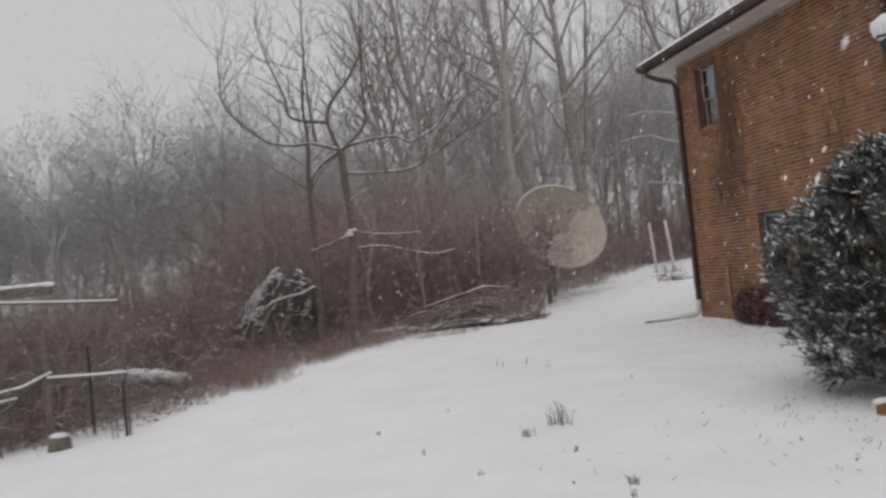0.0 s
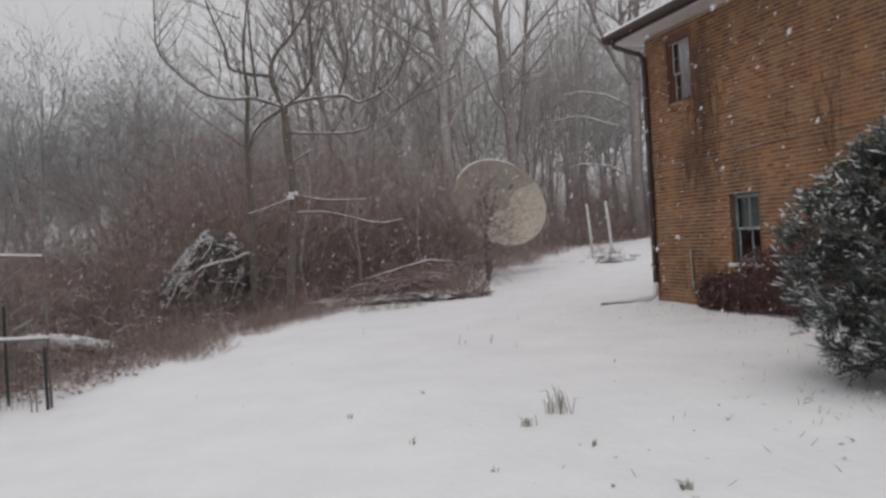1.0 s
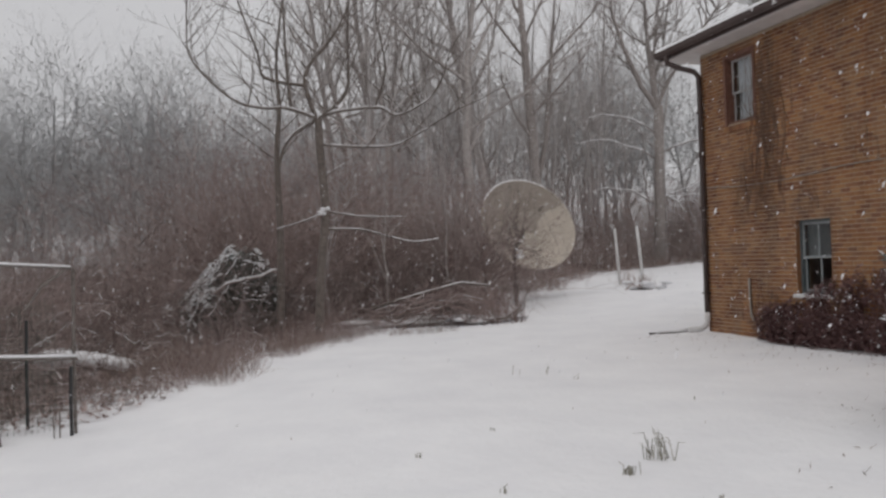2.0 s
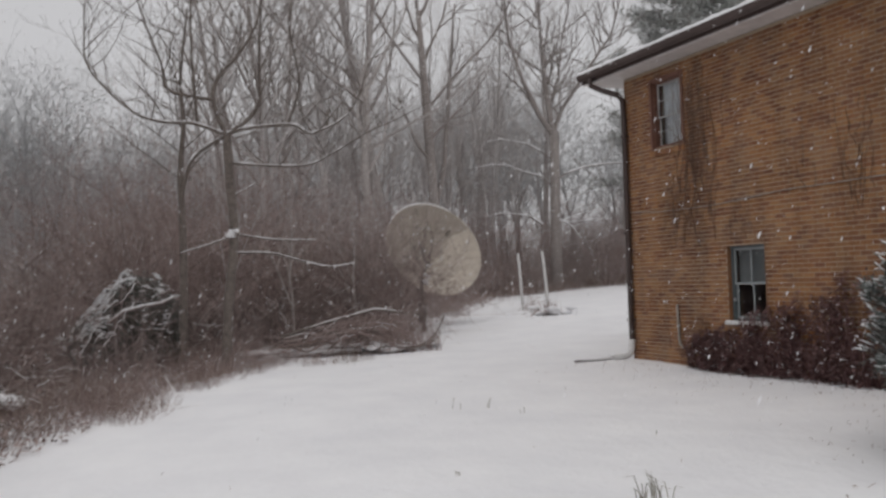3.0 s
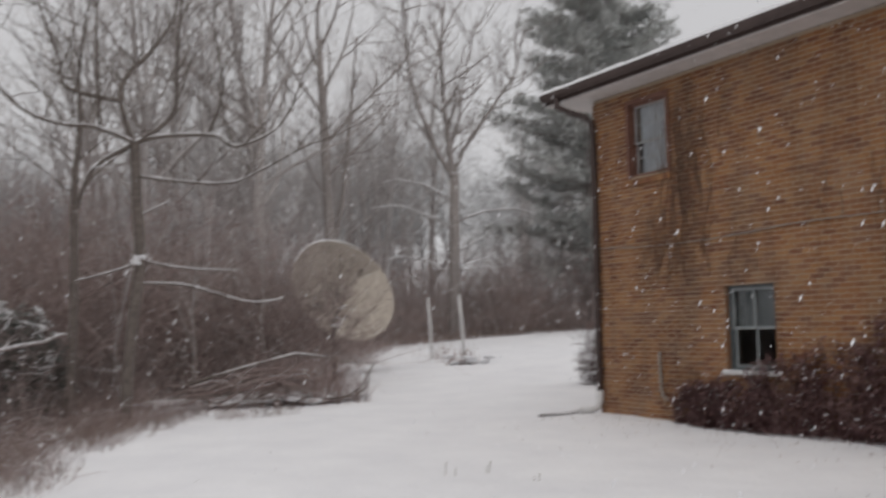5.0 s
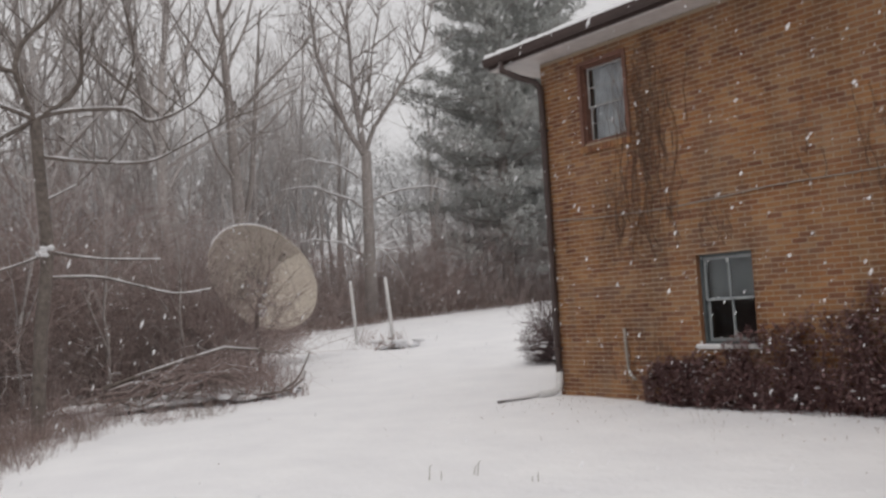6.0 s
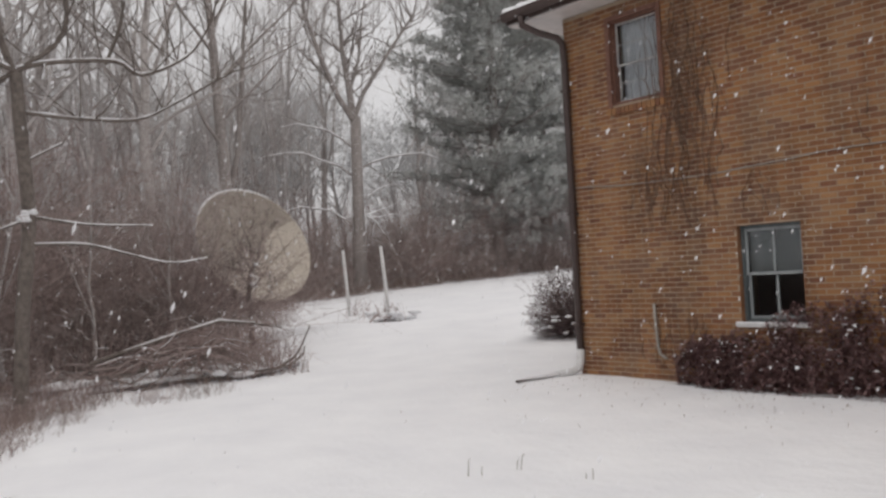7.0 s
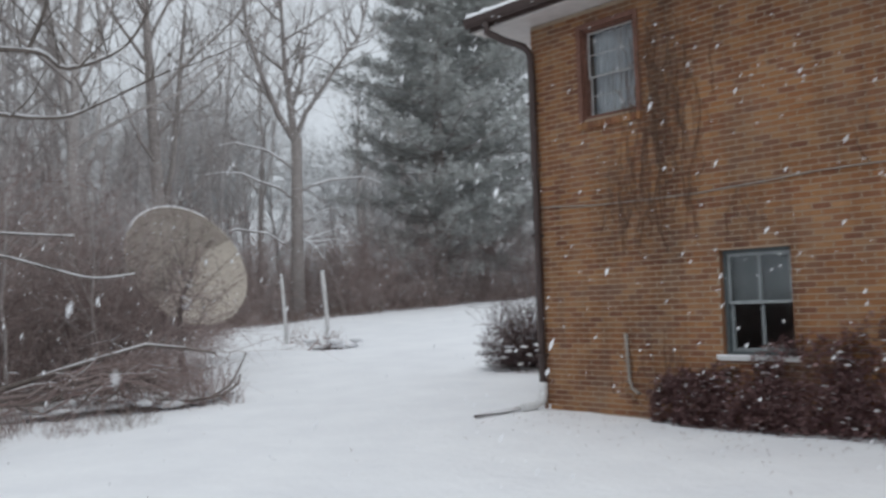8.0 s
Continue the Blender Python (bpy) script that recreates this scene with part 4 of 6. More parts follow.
lay_stuff("thicket", thick, 185, (-18, 6, -22, 8), 0.8, 10, random.Random(51), "tangled brown leafless undergrowth", "thicket", (0.7, 1.1), clear_of)
lay_stuff("thicket", tall, 150, (-32, -6, -12, 20), 2.6, 14, random.Random(52), "tall tangled leafless undergrowth", "thicket", (0.8, 1.2), lambda x, y: clear_of(x, y) and right_wood(x, y))
lay_stuff("thicket", tall[:1] + tall[2:], 150, (-33, -20, 3, 30), 0.4, 9, random.Random(54), "tall tangled leafless undergrowth", "thicket", (0.6, 1.05), clear_of)
lay_stuff("thicket", thick, 40, (-9, 12, -15, -8), 0.5, 3.2, random.Random(55), "low tangled leafless undergrowth", "thicket", (0.22, 0.42), lambda x, y: not (-1.3 < x < 2.5 and y > -11.2))
lay_stuff("thicket", tall, 70, (-31, -21, 13, 29), 0.3, 8, random.Random(58), "dense tangled undergrowth beneath the pines", "thicket", (0.65, 1.0), clear_of)
lay_stuff("thicket", thick, 85, (-24, 1, -25, -10.5), 2.5, 15, random.Random(63), "tangled brown leafless undergrowth", "thicket", (0.9, 1.25), clear_of)
# Distant brush, its haze mixed into the twig colour.
hazy = [thicket_mesh(470 + i, 4.0, 1.6, 12, BARK_FAR_HAZE, 0.4) for i in range(2)]
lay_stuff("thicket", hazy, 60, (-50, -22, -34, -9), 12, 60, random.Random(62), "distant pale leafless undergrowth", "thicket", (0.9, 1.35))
lay_stuff("weeds", weeds, 190, (-24, 9, -14, 24), 0.05, 1.5, random.Random(53), "dead weed stems poking through snow", "weeds", (0.5, 1.1), off_pile)
lay_stuff("thicket", tall[1:], 36, (-14, -6, -10, -4.8), 1.0, 12, random.Random(60), "tall dense brown leafless brush", "thicket", (1.0, 1.3), lambda x, y: not (x > -8.5 and y > -7))
lay_stuff("weeds", weeds, 95, (-9, 2, -10, 0), -0.9, 0.2, random.Random(59), "dead weed stems at the lawn's edge", "weeds", (0.3, 0.7), off_pile)
for k, (x, y, q) in enumerate(((-8.8, -1.4, 0.8), (-9.2, -1.2, 0.75), (-8.4, -1.7, 0.8), (-9.6, -1.3, 0.85), (-10.2, -0.95, 0.72), (-10.7, -0.6, 0.7), (-9.7, -1.5, 0.75), (-10.0, -2.1, 0.8), (-9.3, -2.3, 0.78), (-10.5, -1.6, 0.8), (-9.4, -1.0, 0.55), (-9.9, -0.5, 0.5), (-10.9, -1.1, 0.82), (-10.3, -1.3, 0.78), (-9.8, -1.8, 0.8), (-10.6, -2.0, 0.85), (-9.5, -1.3, 0.7), (-10.4, -0.7, 0.62), (-10.0, -1.0, 0.66))):
    ob = tagged(new("thicket", tall[k % 3]), "tall twiggy shrub growing before the dish", "thicket", kind="stuff")
    ob.matrix_world = pose(x, y - 0.8, ground_z(x, y - 0.8), 0, 0, 50 * k) @ Matrix.Diagonal((q, q, q, 1))
for k, (x, y, q) in enumerate(((-9.6, -0.85, 1.25), (-8.9, -1.6, 1.1), (-10.4, -0.45, 1.1), (-8.4, -1.9, 1.2), (-9.9, -1.6, 1.3), (-8.0, -2.8, 1.1), (-11.0, -1.0, 1.35), (-10.2, 0.15, 0.95), (-9.2, -0.35, 0.7))):
    ob = tagged(new("thicket", thick[k % 4]), "tangled leafless shrub growing before the dish", "thicket", kind="stuff")
    ob.matrix_world = pose(x, y - 0.8, ground_z(x, y - 0.8), 0, 0, 70 * k) @ Matrix.Diagonal((q, q, q, 1))


def snowy_twigs():
    """Bent twigs and sticks in the brush, each with a line of snow on it."""
    rng = random.Random(57)
    b, s = Build(), Build()
    n = 0
    while n < 1000:
        if rng.random() < 0.27:
            x, y = rng.uniform(-4, 9), rng.uniform(-13, -8.5)
            top = 1.0
        else:
            x, y = rng.uniform(-14, 0), rng.uniform(-14, 2)
            top = 1.9
        d = beyond(x, y)
        if not 0.25 < d < 4.5 or not off_house(x, y) or (x > 4.4 and d < 0.6):
            continue
        n += 1
        p = Vector((x, y, ground_z(x, y) + rng.uniform(0.05, min(top, 0.35 + d * 0.5))))
        a = rng.gauss(math.pi / 2, 0.8)
        ln = rng.uniform(0.2, 0.7)
        v = Vector((math.cos(a), math.sin(a), rng.gauss(0.05, 0.35))).normalized()
        pts = [p]
        for k in range(4):
            v = (v + Vector((rng.gauss(0, 0.35), rng.gauss(0, 0.35), rng.gauss(-0.05, 0.35)))).normalized()
            pts.append(pts[-1] + v * ln / 4)
        r = rng.uniform(0.003, 0.007)
        b.tube(pts, [r, r, r * 0.9, r * 0.7, r * 0.4], 3)
        if rng.random() < 0.4:
            k0 = rng.randint(0, 1)
            run = [q + Vector((0, 0, r + 0.003)) for q in pts[k0:k0 + rng.randint(2, 4)]]
            s.tube(run, [rng.uniform(0.003, 0.0065) for q in run], 4)
    stuff("fallen_twigs", b, TWIG_GREY, "bent grey twigs and sticks in the brush", "twigs")
    stuff("twig_snow", s, SNOW, "thin lines of snow lying on twigs", "snow")
    c = Build()
    n = 0
    while n < 2600:
        x, y = rng.uniform(-6, 10), rng.uniform(-13.5, -7)
        d = beyond(x, y)
        if not -0.1 < d < 2.2 or (x < -2.5 and d > 1.0):
            continue
        n += 1
        c.leaf((x, y, ground_z(x, y) + rng.uniform(0.0, 0.10 + 0.12 * max(0, d))), (rng.gauss(0, 1), rng.gauss(0, 1), rng.gauss(0.2, 0.4)), (0, 0, 1), rng.uniform(0.06, 0.14), rng.uniform(0.03, 0.07))
    stuff("dead_leaves", c, TWIG, "curled dead leaves in the brush", "leaves")


snowy_twigs()


# ---- evergreen shrub in front of the house ----
def yew():
    rng = random.Random(90)
    cx, cy = 9.76, -1.5
    z0 = ground_z(cx, cy)
    o = thing("evergreen_shrub", "big rounded dark evergreen shrub laden with snow", "shrub", (cx, cy, z0))
    prof = [(0.0, 1.1), (0.28, 1.45), (0.65, 1.66), (1.08, 1.73), (1.5, 1.66), (1.86, 1.46), (2.18, 1.14), (2.45, 0.72), (2.58, 0.28)]

    def radius(z):
        for (za, ra), (zb, rb) in zip(prof, prof[1:]):
            if za <= z <= zb:
                return ra + (rb - ra) * (z - za) / (zb - za)
        return 0.05
    f, s, st = Build(), Build(), Build()
    for i in range(46):
        a = rng.uniform(0, 2 * math.pi)
        zt = rng.uniform(0.5, 2.5)
        rr = radius(zt) * 0.85
        st.tube([(0.1 * math.cos(a), 0.1 * math.sin(a), -0.1), (rr * 0.4 * math.cos(a), rr * 0.4 * math.sin(a), zt * 0.5), (rr * math.cos(a), rr * math.sin(a), zt)], [0.03, 0.02, 0.006], 4)
    for i in range(1650):
        zc = rng.uniform(0.06, 2.5)
        a = rng.uniform(0, 2 * math.pi)
        bump_ = 1 + 0.12 * noise.noise((math.cos(a) * 2.2, math.sin(a) * 2.2, zc * 1.6))
        out = rng.random() ** 1.4 * 0.42
        rr = radius(zc) * bump_ * (1.02 - out)
        hub = Vector((rr * math.cos(a), rr * math.sin(a), zc))
        main = Vector((math.cos(a), math.sin(a), rng.uniform(0.0, 0.7))).normalized()
        snowy = rng.random() < 0.62 + 0.12 * zc and out < 0.2
        for m in range(9):
            d = (main + Vector((rng.gauss(0, 0.5), rng.gauss(0, 0.5), rng.gauss(0.1, 0.4)))).normalized()
            p = hub + Vector((rng.gauss(0, 0.03), rng.gauss(0, 0.03), rng.gauss(0, 0.03)))
            ln = rng.uniform(0.10, 0.23)
            side = d.cross(Vector((0, 0, 1)))
            side = side.normalized() if side.length > 1e-4 else Vector((1, 0, 0))
            for k in range(3):
                q = p + d * ln * k / 3
                for sg in (-1, 1):
                    f.leaf(q, d * 0.75 + side * sg * 0.75 + Vector((0, 0, rng.gauss(0, 0.15))), (0, 0, 1), ln * 0.42, 0.02)
            f.leaf(p, d, (0, 0, 1), ln * 1.2, 0.026)
            if snowy and d.z > -0.1 and rng.random() < 0.55:
                at = p + d * ln * rng.uniform(0.3, 0.95) + Vector((0, 0, 0.014))
                n0 = len(s.v)
                s.blob((0, 0, 0), ln * rng.uniform(0.16, 0.42), 0.006 + rng.random() * 0.011, 0.008, rng, 0.4, 5, 3)
                rot = d.to_track_quat('X', 'Z').to_matrix()
                for j in range(n0, len(s.v)):
                    s.v[j] = tuple(at + rot @ Vector(s.v[j]))
    part("stem_mass", st, BARK_DARK, o)
    part("foliage", f, YEW, o)
    part("snow_load", s, SNOW, o, "clots of fresh snow", True)


yew()


# ---- russet shrubs along the foot of the wall ----
def foundation_shrub(x, y, r, h, seed):
    rng = random.Random(seed)
    z0 = ground_z(x, y)
    o = thing("foundation_shrub", "dense russet-brown barberry shrub dusted with snow against the wall", "shrub", (x, y, z0), "foundation shrubs")
    st, lf, sn = Build(), Build(), Build()
    for i in range(90):
        a = rng.uniform(0, 2 * math.pi)
        px = rng.uniform(-0.7, 0.7) * r
        p, d = Vector((px, rng.uniform(-0.05, 0.1), -0.05)), Vector((math.cos(a) * 0.45, math.sin(a) * 0.2, 1.0))
        n, hh = 6, h * rng.uniform(0.7, 1.3)
        pts = []
        for k in range(n):
            pts.append(Vector((p.x, max(-0.2, min(0.1, p.y)), max(p.z, -0.05))))
            d = (d + Vector((rng.gauss(0, 0.25) + 0.25 * math.cos(a), rng.gauss(0, 0.16), -0.16 * k / n + rng.gauss(0, 0.1)))).normalized()
            p = p + d * hh / n
        st.tube(pts, [0.007, 0.006, 0.0055, 0.005, 0.004, 0.002], 3)
        if rng.random() < 0.012:
            run = [q + Vector((0, 0, 0.007)) for q in pts[3:]]
            sn.tube(run, [0.005, 0.006, 0.003], 4)
    for i in range(3400):
        a, z = rng.uniform(0, 2 * math.pi), h * rng.random()
        f = math.sqrt(max(0.05, 1 - (max(0, z / h - 0.45) / 0.6) ** 2))
        lump = 1 + 0.34 * noise.noise((x * 2 + math.cos(a) * 2.4, math.sin(a) * 2.4, z * 3.2))
        rr = r * f * (1 - 0.3 * rng.random() ** 2) * lump
        p = (rr * math.cos(a) * 1.1, max(-0.24, min(0.1, 0.4 * rr * math.sin(a))), z * (1 + 0.22 * noise.noise((x * 3 + math.cos(a) * 3.5, math.sin(a) * 3.5, 1))))
        if noise.noise((x + p[0] * 5.5, p[1] * 5.5, z * 5.5)) < -0.22:
            continue
        d = (math.cos(a) + rng.gauss(0, 0.8), math.sin(a) + rng.gauss(0, 0.8), rng.gauss(0.1, 0.7))
        lf.leaf(p, d, (0, 0, 1), rng.uniform(0.035, 0.085), rng.uniform(0.02, 0.042))
        if rng.random() < 0.016 and rr > r * 0.4:
            sn.blob((p[0], p[1], p[2] + 0.01), rng.uniform(0.01, 0.04), rng.uniform(0.008, 0.02), 0.008, rng, 0.4, 6, 4)
    part("stem_mass", st, RUSSET, o)
    part("leaves", lf, RUSSET, o)
    tagged(part("snow_dusting", sn, SNOW, o, "specks of snow", True), kind="stuff")


for k, (x, r, h) in enumerate(((2.35, 0.40, 0.58), (3.05, 0.5, 0.68), (3.85, 0.56, 1.0), (4.7, 0.6, 1.12), (5.55, 0.56, 1.42))):
    foundation_shrub(x, -0.14, r, h, 120 + k)


def round_bush():
    rng = random.Random(140)
    x, y = -3.5, 3.4
    o = thing("round_bush", "rounded twiggy purple-brown bush with snow low down", "shrub", (x, y, ground_z(x, y)))
    b, l, s = Build(), Build(), Build()

    def reach(a, el):
        return (0.74 + 0.6 * math.sin(el)) * (1 + 0.16 * noise.noise((math.cos(a) * 2.0, math.sin(a) * 2.0, el * 2.5)))
    for i in range(330):
        a, el = rng.uniform(0, 2 * math.pi), math.asin(rng.uniform(0.06, 1.0))
        d = Vector((math.cos(a) * math.cos(el), math.sin(a) * math.cos(el), math.sin(el)))
        grow(b, (0, 0, 0.02), d, reach(a, el) * rng.uniform(0.85, 1.0), 0.010, 2, rng, 0.02, 0.12, 3, (3, 5), None, 0.35, (0.16, 0.36), True)
    for i in range(8000):
        a, el = rng.uniform(0, 2 * math.pi), math.asin(rng.uniform(0.03, 1.0))
        r = reach(a, el) * rng.uniform(0.5, 1.04)
        p = Vector((math.cos(a) * math.cos(el), math.sin(a) * math.cos(el), math.sin(el))) * r
        l.leaf(p, (p.x + rng.gauss(0, 0.6), p.y + rng.gauss(0, 0.6), rng.gauss(0.2, 0.5)), (0, 0, 1), rng.uniform(0.03, 0.075), rng.uniform(0.014, 0.03))
    for i in range(34):
        a, el = rng.uniform(0, 2 * math.pi), rng.uniform(0.08, 0.55)
        r = reach(a, el) * rng.uniform(0.9, 1.0)
        s.blob((r * math.cos(a) * math.cos(el), r * math.sin(a) * math.cos(el), r * math.sin(el)), rng.uniform(0.04, 0.10), rng.uniform(0.04, 0.10), rng.uniform(0.015, 0.035), rng, 0.35)
    purple = leafy("purple_brown_twigs", (0.075, 0.05, 0.05), (0.16, 0.11, 0.107), (0.30, 0.23, 0.225))
    part("twig_mass", b, purple, o)
    part("leaves", l, purple, o)
    tagged(part("snow_clumps", s, SNOW, o, "clumps of snow", True), kind="stuff")


round_bush()


# ---- satellite dish ----
def satellite_dish():
    o = thing("satellite_dish", "large beige mesh satellite dish on a dark pole", "satellite dish")
    c = Vector((-11.87, 0.63, 2.50))
    n = Vector((0.891, 0.105, 0.441)).normalized()
    e1 = Vector((0, 0, 1)).cross(n).normalized()
    e2 = n.cross(e1)
    R, depth, rings, seg = 1.55, 0.36, 8, 40

    def at(r, a, off=0.0):
        return c + (e1 * math.cos(a) + e2 * math.sin(a)) * r + n * (depth * (r / R) ** 2 - depth * 0.6 + off)
    bowl, crust = Build(), Build()
    for off in (0.0, -0.012):
        k0 = len(bowl.v)
        for i in range(rings + 1):
            for k in range(seg):
                bowl.v.append(tuple(at(max(0.05, R * i / rings), 2 * math.pi * k / seg, off)))
        for i in range(rings):
            for k in range(seg):
                a, b_ = k0 + i * seg + k, k0 + i * seg + (k + 1) % seg
                bowl.f.append((a, b_, b_ + seg, a + seg) if off == 0 else (a, a + seg, b_ + seg, b_))
    part("reflector", bowl, DISH_MESH, o, "beige perforated reflector", True)
    rr, ss = 60, 240
    ids = {}

    def vid(i, k):
        k %= ss
        if (i, k) not in ids:
            ids[(i, k)] = len(crust.v)
            crust.v.append(tuple(at(max(0.05, R * 0.985 * i / rr), 2 * math.pi * k / ss, 0.02)))
        return ids[(i, k)]
    for i in range(rr):
        for k in range(ss):
            q = at(R * (i + 0.5) / rr, 2 * math.pi * (k + 0.5) / ss) - c
            if q.y * 0.62 - q.z * 0.8 + 0.30 * noise.noise((q.y * 1.7, q.z * 1.7, 2)) + 0.07 * noise.noise((q.y * 6, q.z * 6, 5)) > 0.26:
                crust.f.append((vid(i, k), vid(i, k + 1), vid(i + 1, k + 1), vid(i + 1, k)))
    part("snow_crust", crust, DISH_SNOW, o, "cream-white snow crust in the bowl", True)
    rim = Build().tube([at(R, 2 * math.pi * k / 60, 0.0) for k in range(61)], 0.022, 6)
    part("rim", rim, DISH_SNOW, o)
    sn = Build().tube([at(R + 0.01, math.pi * (0.32 + 0.5 * k / 16), 0.0) + Vector((0, 0, 0.022)) for k in range(17)], 0.026, 6)
    part("rim_snow", sn, SNOW, o, "ridge of snow", True)
    for k in range(12):
        a = 2 * math.pi * k / 12
        part("rib", Build().tube([at(R * t, a, -0.03) for t in (0.08, 0.4, 0.7, 1.0)], 0.016, 4), BROWN_METAL, o)
    focus = c + n * 1.15
    for k in range(4):
        a = math.pi / 4 + k * math.pi / 2
        part("strut", Build().tube([at(R * 0.82, a), focus], 0.007, 4), CABLE, o)
    feed = Build().tube([focus - n * 0.16, focus - n * 0.02, focus + n * 0.16], [0.06, 0.06, 0.04], 10)
    part("feed_horn", feed, CABLE, o)
    gx, gy = -12.75, 0.5
    part("pole", Build().tube([(gx, gy, ground_z(gx, gy) - 0.2), (gx, gy, 2.0), (gx + 0.1, gy + 0.15, 2.32)], [0.07, 0.07, 0.06], 10), BLACK_METAL, o, "dark steel pole", True)
    part("mount", Build().box(gx - 0.1, gy - 0.05, 2.05, gx + 0.16, gy + 0.38, 2.5, 0.02), BLACK_METAL, o)


satellite_dish()


def small_tree(x, y):
    rng = random.Random(148)
    o = thing("small_tree", "small dark crooked bare tree before the dish", "tree", (x, y, ground_z(x, y)))
    t, c, s = Build(), Build(), Build()
    pts = [Vector((0, 0, -0.1)), Vector((0.02, 0.0, 0.6)), Vector((0.0, -0.02, 1.15)), Vector((0.02, 0.02, 1.6)), Vector((0.0, 0.3, 2.05))]
    t.tube(pts, [0.075, 0.068, 0.062, 0.05, 0.02], 8)
    for k in range(15):
        p = pts[3].lerp(pts[4], rng.uniform(-0.35, 1.0))
        grow(c, p, (rng.gauss(0, 0.3), rng.gauss(-0.25, 0.7), rng.uniform(-0.1, 0.9)), rng.uniform(0.6, 1.5), 0.017, 2, rng, 0.05, 0.2, 4, (3, 5))
    for k in range(7):
        s.blob((0.07, 0.12 + rng.gauss(0, 0.1), 1.5 + rng.gauss(0, 0.12)), 0.06, 0.07, 0.04, rng, 0.3)
    part("trunk", t, BARK_DARK, o, smooth=True)
    part("crown", c, BARK_DARK, o)
    tagged(part("branch_snow", s, SNOW, o, "clumps of snow", True), kind="stuff")


small_tree(-9.8, -0.5)


# ---- two white poles ----
def white_pole(x, y, top, lean):
    z0 = ground_z(x, y)
    o = thing("white_pole", "leaning white-painted pole standing in the snow", "pole", (x, y, z0), "white poles")
    h = top - z0
    part("shaft", Build().tube([(0, 0, -0.3), (0, lean * 0.5, h * 0.5), (0, lean, h)], [0.05, 0.048, 0.045], 10), WHITE_PAINT, o, "", True)
    part("cap", Build().tube([(0, lean, h), (0, lean, h + 0.03)], [0.05, 0.035], 10), SNOW, o, "cap of snow", True)


white_pole(-14.2, 4.78, 2.42, -0.14)
white_pole(-11.3, 4.24, 2.38, -0.18)


def stick_heap():
    rng = random.Random(150)
    o = thing("stick_heap", "small heap of broken sticks at a pole's foot", "sticks", (-11.3, 4.2, ground_z(-11.3, 4.2)))
    for i in range(9):
        a = rng.uniform(0, 2 * math.pi)
        p = Vector((rng.gauss(0, 0.2), rng.gauss(0, 0.25), 0.0))
        q = p + Vector((math.cos(a) * 0.3, math.sin(a) * 0.6, rng.uniform(0.05, 0.5)))
        part("stick", Build().tube([p, (p + q) / 2 + Vector((0, 0, 0.05)), q], [0.022, 0.018, 0.010], 5), TWIG, o)
    b = Build()
    for i in range(14):
        b.blob((rng.gauss(0, 0.25), rng.gauss(-0.1, 0.4), 0.03 + 0.2 * rng.random()), 0.16, 0.2, 0.07, rng, 0.3)
    tagged(part("heap_snow", b, SNOW, o, "lumps of snow", True), kind="stuff")
    g = Build()
    for i in range(60):
        k = rng.choice((0.0, 0.05, 0.5, 0.9, 1.0)) + rng.gauss(0, 0.05)
        x, y = -2.9 * k + rng.gauss(0.25, 0.15), 0.55 * k + rng.gauss(0.0, 0.16)
        z = ground_z(-11.3 + x, 4.2 + y) - ground_z(-11.3, 4.2)
        grow(g, (x, y, z - 0.03), (rng.gauss(0, 0.2), rng.gauss(0, 0.3), 1), rng.uniform(0.25, 0.7), 0.007, 1, rng, 0, 0.15, 3, (1, 3), None, 0.4, (0.25, 0.5), True)
    tagged(part("stalk_mass", g, TWIG, o, "dead weed stalks"), kind="stuff")


stick_heap()


